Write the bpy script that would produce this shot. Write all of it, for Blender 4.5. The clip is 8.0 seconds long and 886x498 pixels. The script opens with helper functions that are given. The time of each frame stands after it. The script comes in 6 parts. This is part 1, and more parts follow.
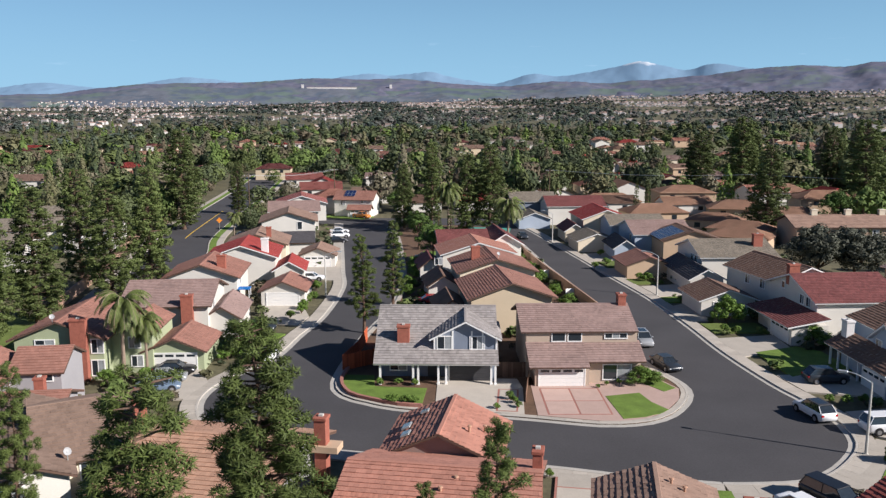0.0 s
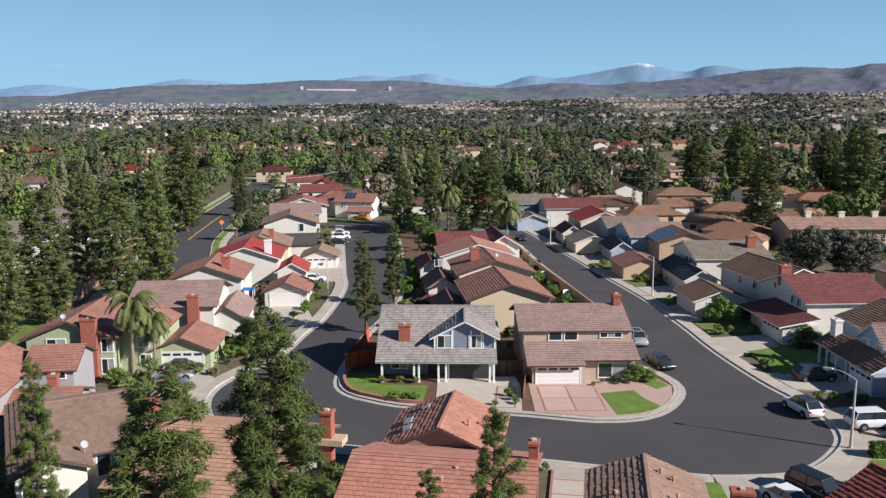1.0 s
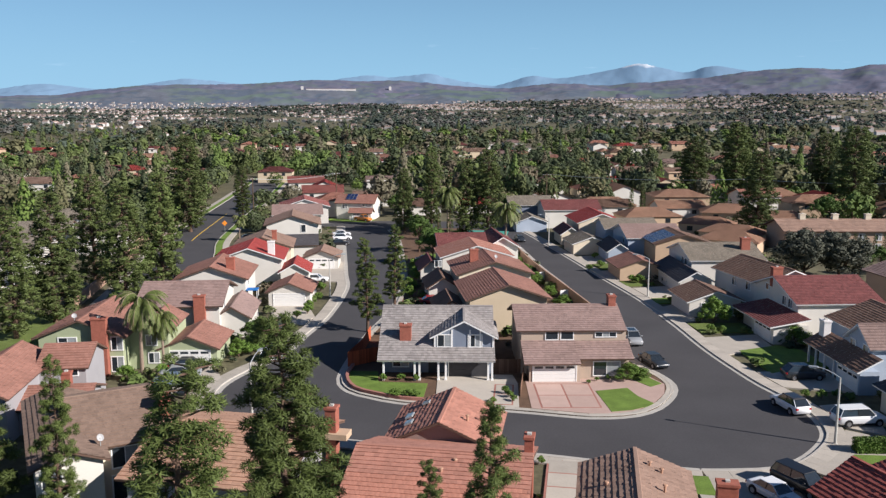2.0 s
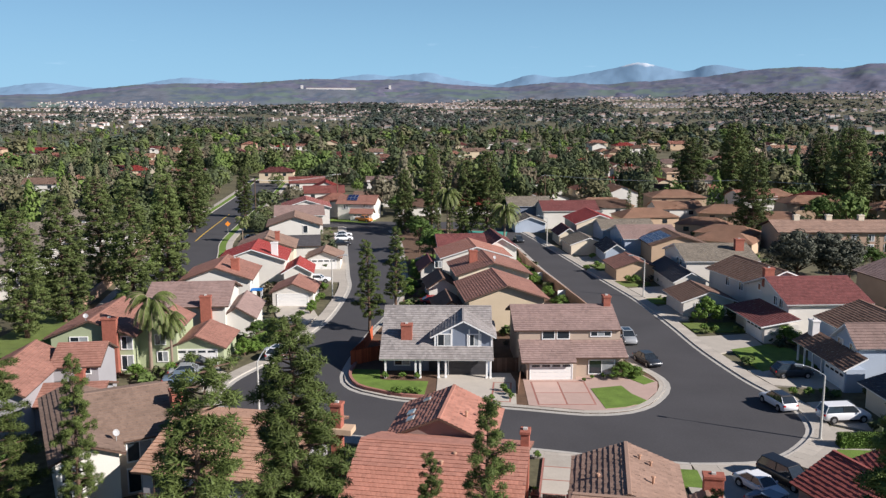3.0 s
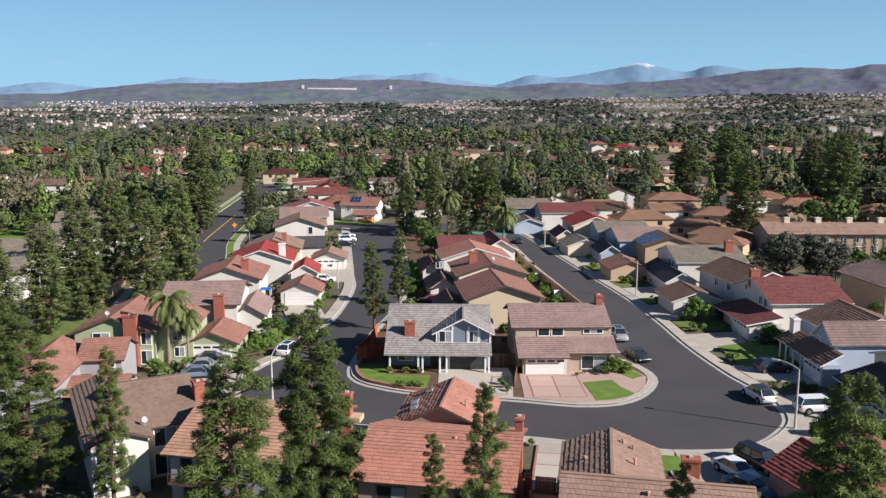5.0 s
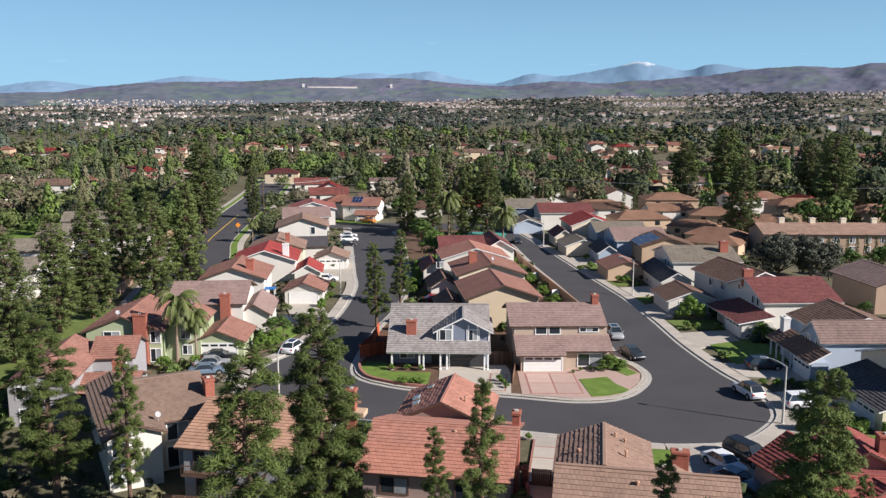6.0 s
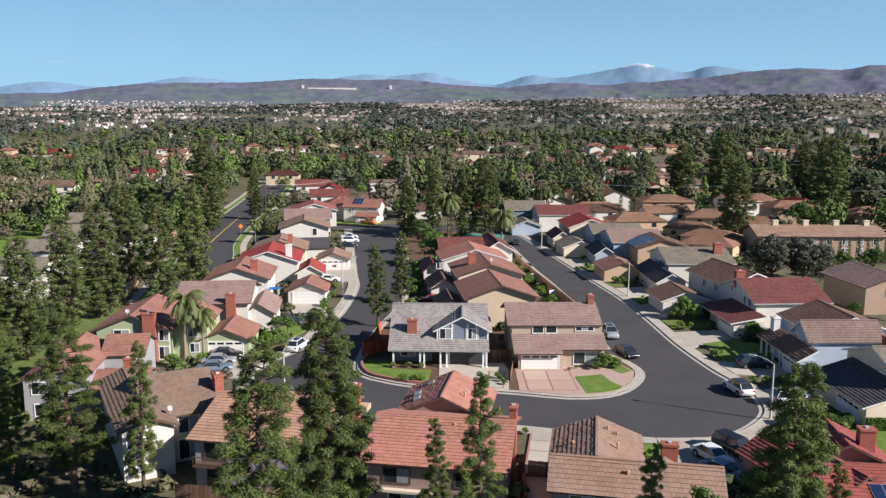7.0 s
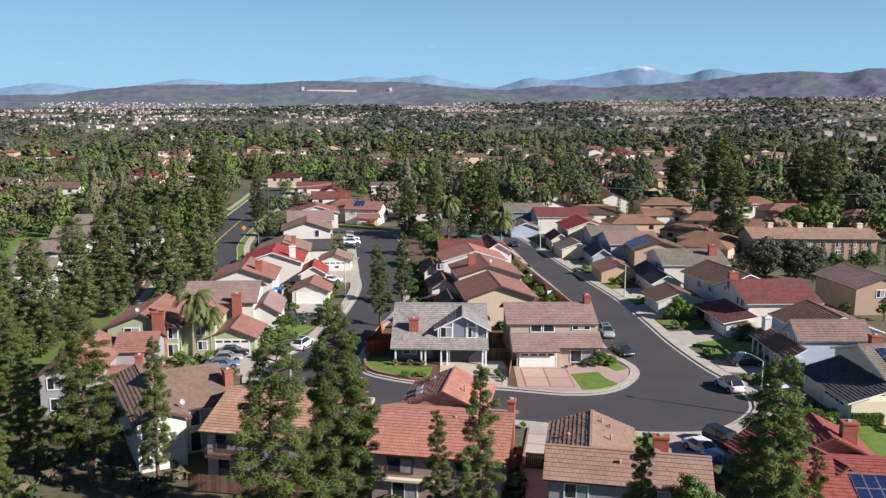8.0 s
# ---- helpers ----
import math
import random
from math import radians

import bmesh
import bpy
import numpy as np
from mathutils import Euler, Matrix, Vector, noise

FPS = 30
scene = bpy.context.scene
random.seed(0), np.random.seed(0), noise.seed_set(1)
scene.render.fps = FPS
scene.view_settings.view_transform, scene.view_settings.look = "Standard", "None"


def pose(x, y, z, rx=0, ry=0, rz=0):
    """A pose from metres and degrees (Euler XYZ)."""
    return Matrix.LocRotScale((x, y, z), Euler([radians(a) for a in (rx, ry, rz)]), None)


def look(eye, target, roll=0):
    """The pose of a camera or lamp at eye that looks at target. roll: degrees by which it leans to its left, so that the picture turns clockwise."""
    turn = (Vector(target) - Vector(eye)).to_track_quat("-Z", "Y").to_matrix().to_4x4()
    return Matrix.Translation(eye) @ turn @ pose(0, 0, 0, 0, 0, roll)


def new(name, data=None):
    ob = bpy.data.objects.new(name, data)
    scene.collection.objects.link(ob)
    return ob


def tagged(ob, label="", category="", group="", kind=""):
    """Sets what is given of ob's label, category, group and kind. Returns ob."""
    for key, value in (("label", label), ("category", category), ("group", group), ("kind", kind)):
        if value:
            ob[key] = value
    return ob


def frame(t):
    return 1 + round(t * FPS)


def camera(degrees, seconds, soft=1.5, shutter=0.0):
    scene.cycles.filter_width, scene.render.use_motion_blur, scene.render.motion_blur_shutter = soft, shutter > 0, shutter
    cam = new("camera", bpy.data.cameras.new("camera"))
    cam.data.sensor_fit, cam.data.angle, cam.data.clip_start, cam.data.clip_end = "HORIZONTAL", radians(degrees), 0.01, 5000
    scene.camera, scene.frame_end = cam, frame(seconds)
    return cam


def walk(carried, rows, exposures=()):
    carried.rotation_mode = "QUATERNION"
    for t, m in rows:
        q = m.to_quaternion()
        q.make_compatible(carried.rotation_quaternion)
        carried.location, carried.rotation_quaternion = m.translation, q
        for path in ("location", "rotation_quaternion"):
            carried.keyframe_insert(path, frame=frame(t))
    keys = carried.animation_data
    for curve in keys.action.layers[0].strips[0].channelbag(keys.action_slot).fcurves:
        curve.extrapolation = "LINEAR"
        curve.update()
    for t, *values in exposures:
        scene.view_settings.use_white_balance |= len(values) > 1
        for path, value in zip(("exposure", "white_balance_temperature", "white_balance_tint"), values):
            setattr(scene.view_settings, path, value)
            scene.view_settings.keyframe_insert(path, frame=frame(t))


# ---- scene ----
cam = camera(56.7, 8.0, soft=1.35)
PATH = [
    (0, (-0.418, -2.0, 29.493), (-0.512, -0.029, 29.163), -0.1),
    (0.5, (-0.456, -3.335, 29.7), (-0.548, -1.364, 29.372), -0.1),
    (1, (-0.38, -4.686, 29.95), (-0.472, -2.715, 29.624), -0.1),
    (1.5, (-0.315, -6.044, 30.221), (-0.407, -4.073, 29.896), -0.0),
    (3, (-0.164, -10.393, 31.514), (-0.255, -8.422, 31.185), 0.0),
    (3.5, (-0.096, -11.826, 31.798), (-0.189, -9.855, 31.469), 0.1),
    (4, (-0.066, -13.253, 32.072), (-0.158, -11.282, 31.743), 0.1),
    (4.5, (-0.041, -14.761, 32.354), (-0.133, -12.791, 32.026), 0.1),
    (6, (0.14, -19.406, 33.61), (0.047, -17.436, 33.277), 0.1),
    (6.5, (0.168, -21.031, 33.894), (0.075, -19.061, 33.563), 0.1),
    (7, (0.17, -22.699, 34.169), (0.079, -20.729, 33.839), 0.2),
    (7.5, (0.16, -24.385, 34.411), (0.068, -22.414, 34.083), 0.2),
    (8, (0.144, -26.126, 34.592), (0.054, -24.154, 34.267), 0.3),
]
walk(cam, [(t, look(eye, target, roll)) for t, eye, target, roll in PATH], [(0, 0.66, 5550, 10), (8, 0.77, 5600, 10)])

# ---- light ----
SUN_DIR = Vector((11.3, -4.6, 7.0)).normalized()
sun = new("sun", bpy.data.lights.new("sun", "SUN"))
sun.data.energy, sun.data.angle, sun.data.color = 5.0, radians(0.5), (1.0, 0.845, 0.685)
sun.matrix_world = look((60, -40, 90), Vector((60, -40, 90)) - SUN_DIR)
world = bpy.data.worlds.new("sky")
scene.world = world
world.use_nodes = True
wn, wl = world.node_tree.nodes, world.node_tree.links
sky = wn.new("ShaderNodeTexSky")
sky.sky_type, sky.sun_disc = "NISHITA", False
sky.sun_elevation = math.asin(SUN_DIR.z)
sky.sun_rotation = math.atan2(SUN_DIR.x, SUN_DIR.y)
sky.air_density, sky.dust_density, sky.ozone_density = 0.9, 0.0, 3.0
sky.altitude = 600
# pale haze low in the sky, thinning out towards the zenith
gen = wn.new("ShaderNodeTexCoord")
sep = wn.new("ShaderNodeSeparateXYZ")
thin = wn.new("ShaderNodeMapRange")
thin.inputs["From Min"].default_value, thin.inputs["From Max"].default_value = 0.0, 0.3
thin.inputs["To Min"].default_value, thin.inputs["To Max"].default_value = 0.9, 0.0
haze = wn.new("ShaderNodeMix")
haze.data_type = "RGBA"
wl.new(gen.outputs["Generated"], sep.inputs[0]), wl.new(sep.outputs[2], thin.inputs["Value"])
wl.new(thin.outputs[0], haze.inputs["Factor"]), wl.new(sky.outputs[0], haze.inputs["A"])
haze.inputs["B"].default_value = (6.0, 9.8, 12.1, 1)
# thin white cloud wisps low over the mountains
wisp_scale = wn.new("ShaderNodeMapping")
wisp_scale.inputs["Scale"].default_value = (9, 9, 95)
wisp = wn.new("ShaderNodeTexNoise")
wisp.inputs["Scale"].default_value, wisp.inputs["Detail"].default_value = 1.6, 7
shape = wn.new("ShaderNodeMapRange")
shape.inputs["From Min"].default_value, shape.inputs["From Max"].default_value = 0.66, 0.95
lower, upper = wn.new("ShaderNodeMapRange"), wn.new("ShaderNodeMapRange")
lower.inputs["From Min"].default_value, lower.inputs["From Max"].default_value = 0.045, 0.06
upper.inputs["From Min"].default_value, upper.inputs["From Max"].default_value = 0.085, 0.07
both, cover = wn.new("ShaderNodeMath"), wn.new("ShaderNodeMath")
both.operation = cover.operation = "MULTIPLY"
cloud = wn.new("ShaderNodeMix")
cloud.data_type = "RGBA"
cloud.inputs["B"].default_value = (15, 16.5, 17.5, 1)
wl.new(gen.outputs["Generated"], wisp_scale.inputs["Vector"]), wl.new(wisp_scale.outputs[0], wisp.inputs["Vector"])
wl.new(wisp.outputs[0], shape.inputs["Value"]), wl.new(sep.outputs[2], lower.inputs["Value"]), wl.new(sep.outputs[2], upper.inputs["Value"])
wl.new(lower.outputs[0], both.inputs[0]), wl.new(upper.outputs[0], both.inputs[1])
wl.new(both.outputs[0], cover.inputs[0]), wl.new(shape.outputs[0], cover.inputs[1])
wl.new(cover.outputs[0], cloud.inputs["Factor"]), wl.new(haze.outputs["Result"], cloud.inputs["A"])
wl.new(cloud.outputs["Result"], wn["Background"].inputs[0])
wn["Background"].inputs[1].default_value = 0.039

# ---- materials ----
MATS = {}


def mat(name, color, rough=0.8, var=0.25, scale=1.5, bump=0.02, bscale=None, metal=0.0, spec=0.3, random_=0.0, island=0.0,
        tint=False, detail=None):
    """A procedural surface: base colour, broad and fine variation, bump; random_/island vary colour piece by piece."""
    if name in MATS:
        return MATS[name]
    m = bpy.data.materials.new(name)
    m.use_nodes = True
    N, L = m.node_tree.nodes, m.node_tree.links
    b = N["Principled BSDF"]
    b.inputs["Roughness"].default_value = rough
    b.inputs["Metallic"].default_value = metal
    b.inputs["Specular IOR Level"].default_value = spec
    geo = N.new("ShaderNodeNewGeometry")
    tex = N.new("ShaderNodeTexNoise")
    tex.inputs["Scale"].default_value, tex.inputs["Detail"].default_value = scale, 5
    fine = N.new("ShaderNodeTexNoise")
    fine.inputs["Scale"].default_value, fine.inputs["Detail"].default_value = (bscale or scale * 9), 3
    L.new(geo.outputs["Position"], tex.inputs["Vector"])
    L.new(geo.outputs["Position"], fine.inputs["Vector"])
    total = N.new("ShaderNodeMath")
    total.operation = "ADD"
    L.new(tex.outputs[0], total.inputs[0])
    L.new(fine.outputs[0], total.inputs[1])
    value = total.outputs[0]

    def add(socket, gain):
        s = N.new("ShaderNodeMath")
        s.operation = "MULTIPLY_ADD"
        s.inputs[1].default_value = gain
        L.new(socket, s.inputs[0])
        return s
    if random_:
        oi = N.new("ShaderNodeObjectInfo")
        s = add(oi.outputs["Random"], random_ * 2)
        L.new(value, s.inputs[2])
        value = s.outputs[0]
    if island:
        s = add(geo.outputs["Random Per Island"], island * 2)
        L.new(value, s.inputs[2])
        value = s.outputs[0]
    top = 2 + 2 * random_ + 2 * island
    ramp = N.new("ShaderNodeMapRange")
    ramp.inputs["From Min"].default_value, ramp.inputs["From Max"].default_value = 0.3 * top, 0.7 * top
    L.new(value, ramp.inputs["Value"])
    mix = N.new("ShaderNodeMix")
    mix.data_type = "RGBA"
    L.new(ramp.outputs[0], mix.inputs["Factor"])
    c = Vector(color)
    mix.inputs["A"].default_value = (*(c * (1 - var)), 1)
    mix.inputs["B"].default_value = (*[min(0.95, v) for v in c * (1 + var)], 1)
    out = mix.outputs["Result"]
    if tint:
        at = N.new("ShaderNodeAttribute")
        at.attribute_name = "tint"
        mu = N.new("ShaderNodeMix")
        mu.data_type, mu.blend_type = "RGBA", "MULTIPLY"
        mu.inputs["Factor"].default_value = 1
        L.new(out, mu.inputs["A"])
        L.new(at.outputs["Color"], mu.inputs["B"])
        out = mu.outputs["Result"]
    L.new(out, b.inputs["Base Color"])
    if bump:
        bn = N.new("ShaderNodeBump")
        bn.inputs["Strength"].default_value, bn.inputs["Distance"].default_value = 0.6, bump
        L.new(fine.outputs[0], bn.inputs["Height"])
        L.new(bn.outputs[0], b.inputs["Normal"])
    MATS[name] = m
    return m


ASPHALT = mat("asphalt", (0.066, 0.064, 0.067), 0.85, 0.22, 0.12, 0.01, 6)
CONCRETE = mat("concrete", (0.44, 0.4, 0.34), 0.85, 0.16, 0.6, 0.01, 8, random_=0.4)
KERB = mat("kerb_concrete", (0.45, 0.42, 0.37), 0.85, 0.15, 0.8, 0.01, 9)
GUTTER = mat("gutter_concrete", (0.42, 0.4, 0.36), 0.85, 0.18, 0.7, 0.01, 9)
PINK = mat("pink_concrete", (0.49, 0.355, 0.3), 0.85, 0.14, 0.8, 0.01, 9, random_=0.4)
REDBAND = mat("red_brick_band", (0.35, 0.165, 0.13), 0.85, 0.2, 2, 0.02, 9)
SOIL = mat("yard_soil", (0.115, 0.105, 0.06), 0.95, 0.5, 0.08, 0.1, 1.2)
MULCH = mat("mulch", (0.13, 0.08, 0.05), 0.95, 0.35, 0.8, 0.05, 8)
GRASS = mat("lawn_grass", (0.135, 0.205, 0.034), 0.9, 0.4, 0.7, 0.06, 14)
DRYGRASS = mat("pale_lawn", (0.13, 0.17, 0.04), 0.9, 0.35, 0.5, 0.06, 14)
PAINT_Y = mat("yellow_road_paint", (0.6, 0.4, 0.06), 0.7, 0.2, 1, 0.0)
WHITE = mat("white_stucco", (0.63, 0.605, 0.55), 0.85, 0.07, 0.5, 0.01, 12)
CREAM = mat("cream_stucco", (0.68, 0.6, 0.46), 0.85, 0.08, 0.5, 0.01, 12)
TAN = mat("tan_stucco", (0.5, 0.37, 0.25), 0.85, 0.1, 0.5, 0.01, 12)
YELLOW = mat("buff_stucco", (0.55, 0.455, 0.32), 0.85, 0.08, 0.5, 0.01, 12)
GREEN = mat("sage_green_siding", (0.36, 0.4, 0.25), 0.85, 0.08, 0.5, 0.01, 10)
BLUEGREY = mat("blue_grey_siding", (0.2, 0.23, 0.29), 0.8, 0.1, 0.5, 0.01, 10)
PALEBLUE = mat("pale_blue_stucco", (0.4, 0.46, 0.55), 0.85, 0.07, 0.5, 0.01, 12)
BEIGE = mat("beige_stucco", (0.45, 0.36, 0.28), 0.85, 0.09, 0.5, 0.01, 12)
DISH = mat("dish_paint", (0.42, 0.42, 0.42), 0.6, 0.1, 2, 0)
# darker copy of the tan stucco, with the walls' shade in its colour
SHADED_TAN = mat("shaded_tan_stucco", (0.38, 0.275, 0.2), 0.85, 0.1, 0.5, 0.01, 12)
GREY = mat("grey_stucco", (0.33, 0.32, 0.33), 0.85, 0.08, 0.5, 0.01, 12)
TAUPE = mat("taupe_stucco", (0.34, 0.25, 0.22), 0.85, 0.08, 0.5, 0.01, 12)
TRIM = mat("white_trim", (0.8, 0.8, 0.78), 0.6, 0.05, 2, 0)
BROWNTRIM = mat("brown_trim", (0.12, 0.075, 0.055), 0.7, 0.2, 2, 0)
DOORWHITE = mat("white_garage_paint", (0.78, 0.77, 0.74), 0.55, 0.04, 1, 0)
DARKDOOR = mat("dark_door_paint", (0.05, 0.05, 0.055), 0.5, 0.2, 1, 0)
BRICK = mat("red_chimney_brick", (0.31, 0.11, 0.075), 0.9, 0.3, 3, 0.02, 18)
WHITEBRICK = mat("white_painted_brick", (0.72, 0.7, 0.68), 0.8, 0.1, 3, 0.02, 18)
GLASS = mat("window_glass", (0.025, 0.032, 0.04), 0.06, 0.3, 0.4, 0, spec=0.8)
CURTAIN = mat("pale_curtained_glass", (0.3, 0.32, 0.33), 0.12, 0.3, 1.5, 0, spec=0.7)
FENCE = mat("fence_wood", (0.17, 0.1, 0.065), 0.85, 0.3, 2, 0.02, 15, random_=0.6)
REDFENCE = mat("red_stained_fence", (0.42, 0.1, 0.04), 0.8, 0.25, 2, 0.02, 15, random_=0.6)
BLOCKWALL = mat("block_wall", (0.38, 0.25, 0.18), 0.9, 0.2, 1.5, 0.02, 10)
STEEL = mat("galvanised_steel", (0.5, 0.52, 0.52), 0.45, 0.1, 2, 0, metal=0.6)
POLECON = mat("concrete_pole", (0.5, 0.49, 0.45), 0.7, 0.1, 3, 0.005)
WOODPOLE = mat("timber_pole", (0.13, 0.09, 0.06), 0.9, 0.25, 3, 0.02)
LAMPGLASS = mat("lamp_lens", (0.75, 0.78, 0.8), 0.3, 0.05, 1, 0)
RUBBER = mat("tyre_rubber", (0.02, 0.02, 0.022), 0.8, 0.2, 4, 0)
RIM = mat("wheel_rim", (0.5, 0.5, 0.52), 0.35, 0.1, 4, 0, metal=0.8)
HEADLAMP = mat("headlight_lens", (0.7, 0.72, 0.75), 0.15, 0.1, 4, 0)
TAIL = mat("tail_light", (0.4, 0.02, 0.02), 0.25, 0.1, 4, 0)
SOLAR = mat("solar_cell", (0.018, 0.03, 0.09), 0.15, 0.3, 2, 0, spec=0.7)
BARK = mat("bark", (0.13, 0.085, 0.06), 0.95, 0.35, 3, 0.05, 12)
PALMBARK = mat("palm_bark", (0.26, 0.2, 0.15), 0.95, 0.25, 4, 0.04, 14)
PINE = mat("pine_needles", (0.09, 0.12, 0.028), 0.7, 0.45, 0.5, 0, island=0.2, random_=0.25)
REDWOOD = mat("redwood_foliage", (0.086, 0.112, 0.03), 0.7, 0.45, 0.35, 0, island=0.25, random_=0.3)
LEAF = mat("broad_leaves", (0.085, 0.14, 0.028), 0.7, 0.5, 0.4, 0, island=0.5, random_=0.4)
OLIVE = mat("olive_leaves", (0.075, 0.08, 0.056), 0.7, 0.45, 0.4, 0, island=0.5)
PALMLEAF = mat("palm_fronds", (0.105, 0.132, 0.034), 0.6, 0.4, 0.5, 0, island=0.4)
HEDGE = mat("hedge_leaves", (0.115, 0.185, 0.03), 0.7, 0.45, 0.6, 0, island=0.5, random_=0.3)
FAR_TREES = mat("far_foliage", (1.0, 1.0, 1.0), 0.9, 0.3, 0.12, 0, island=0.15, tint=True)
ROOFS = {
    "terracotta": mat("terracotta_tile", (0.41, 0.2, 0.145), 0.85, 0.26, 0.35, 0.02, 12, island=0.22),
    "red": mat("red_tile", (0.34, 0.062, 0.052), 0.8, 0.22, 0.35, 0.02, 12, island=0.4),
    "crimson": mat("crimson_tile", (0.18, 0.065, 0.06), 0.8, 0.25, 0.35, 0.02, 12, island=0.45),
    "rust": mat("rust_tile", (0.31, 0.16, 0.12), 0.85, 0.26, 0.35, 0.02, 12, island=0.22),
    "mauve": mat("mauve_brown_tile", (0.3, 0.212, 0.186), 0.85, 0.26, 0.35, 0.02, 12, island=0.22),
    "tan": mat("tan_shingle", (0.3, 0.2, 0.15), 0.9, 0.26, 0.35, 0.02, 12, island=0.22),
    "brown": mat("brown_tile", (0.2, 0.125, 0.09), 0.9, 0.26, 0.35, 0.02, 12, island=0.22),
    "grey": mat("grey_shake", (0.3, 0.275, 0.26), 0.9, 0.3, 0.35, 0.02, 12, island=0.3),
    "slate": mat("dark_slate_tile", (0.085, 0.08, 0.085), 0.85, 0.26, 0.35, 0.02, 12, island=0.22),
    "apricot": mat("apricot_tile", (0.43, 0.26, 0.175), 0.85, 0.26, 0.35, 0.02, 12, island=0.22),
    "umber": mat("umber_shingle", (0.235, 0.165, 0.125), 0.9, 0.26, 0.35, 0.02, 12, island=0.22),
    "cocoa": mat("cocoa_tile", (0.22, 0.155, 0.135), 0.9, 0.26, 0.35, 0.02, 12, island=0.22),
    "brick": mat("brick_red_tile", (0.29, 0.085, 0.07), 0.85, 0.24, 0.35, 0.02, 12, island=0.3),
    "rose": mat("rose_tile", (0.33, 0.125, 0.105), 0.85, 0.24, 0.35, 0.02, 12, island=0.3),
    "khaki": mat("khaki_shingle", (0.22, 0.19, 0.15), 0.9, 0.25, 0.35, 0.02, 12, island=0.45),
}

PIECE = {"terracotta": mat("terracotta_tile_piece", (0.43, 0.2, 0.14), 0.85, 0.24, 0.35, 0.02, 12, random_=0.18),
         "tan": mat("tan_shingle_piece", (0.3, 0.2, 0.15), 0.9, 0.24, 0.35, 0.02, 12, random_=0.18)}

# ---- mesh tools ----
def mesh_ob(name, bm, material, parent=None, label="", smooth=False):
    me = bpy.data.meshes.new(name)
    bm.to_mesh(me)
    bm.free()
    if smooth:
        me.shade_smooth()
    me.materials.append(material)
    ob = new(name, me)
    ob.parent = parent
    if label:
        ob["label"] = label
    return ob


def part(name, bm, material, parent, label=""):
    return mesh_ob(name, bm, material, parent, label)


def raw(name, verts, faces, material, parent=None, label=""):
    me = bpy.data.meshes.new(name)
    me.from_pydata(verts, [], faces)
    me.materials.append(material)
    ob = new(name, me)
    ob.parent = parent
    if label:
        ob["label"] = label
    return ob


def boxes(*specs, bevel=0.0):
    """A bmesh of boxes (x0, x1, y0, y1, z0, z1)."""
    bm = bmesh.new()
    for x0, x1, y0, y1, z0, z1 in specs:
        bmesh.ops.create_cube(bm, size=1, matrix=Matrix.LocRotScale(((x0 + x1) / 2, (y0 + y1) / 2, (z0 + z1) / 2), None,
                                                                    (x1 - x0, y1 - y0, z1 - z0)))
    if bevel:
        bmesh.ops.bevel(bm, geom=bm.edges[:], offset=bevel, segments=1, affect="EDGES")
    return bm


def empty(name, x, y, z=0, rot=0, label="", category="", group="", kind=""):
    e = new(name)
    e.matrix_world = pose(x, y, z, 0, 0, rot)
    return tagged(e, label, category, group, kind)


def smooth_line(pts, step=1.2):
    """Catmull-Rom through plan points."""
    p = [Vector(q) for q in pts]
    p = [2 * p[0] - p[1]] + p + [2 * p[-1] - p[-2]]
    out = []
    for i in range(1, len(p) - 2):
        n = max(1, int((p[i + 1] - p[i]).length / step))
        for k in range(n):
            t = k / n
            out.append(0.5 * ((2 * p[i]) + (p[i + 1] - p[i - 1]) * t + (2 * p[i - 1] - 5 * p[i] + 4 * p[i + 1] - p[i + 2]) * t * t
                              + (3 * p[i] - p[i - 1] - 3 * p[i + 1] + p[i + 2]) * t ** 3))
    out.append(p[-2])
    return out


def offset_line(line, d):
    """The line moved d metres to its left."""
    out = []
    for i, q in enumerate(line):
        t = (line[min(i + 1, len(line) - 1)] - line[max(i - 1, 0)]).normalized()
        out.append(q + Vector((-t.y, t.x)) * d)
    return out


def ribbon(name, line, d0, d1, z0, z1, material, label="", kind="structure", category=""):
    """A solid strip between two offsets of a plan line."""
    a, b = offset_line(line, d0), offset_line(line, d1)
    n = len(line)
    v = [(q.x, q.y, z) for z in (z0, z1) for r in (a, b) for q in r]
    f = []
    for i in range(n - 1):
        A0, B0, A1, B1 = i, n + i, 2 * n + i, 3 * n + i
        f += [(A1, A1 + 1, B1 + 1, B1), (A0, A0 + 1, A1 + 1, A1), (B0 + 1, B0, B1, B1 + 1)]
    f += [(0, 2 * n, 3 * n, n), (n - 1, 2 * n - 1, 4 * n - 1, 3 * n - 1)]
    ob = raw(name, v, f, material)
    bm = bmesh.new()
    bm.from_mesh(ob.data)
    bmesh.ops.recalc_face_normals(bm, faces=bm.faces)
    bm.to_mesh(ob.data)
    bm.free()
    return tagged(ob, label, category, "", kind)


PAVED = []


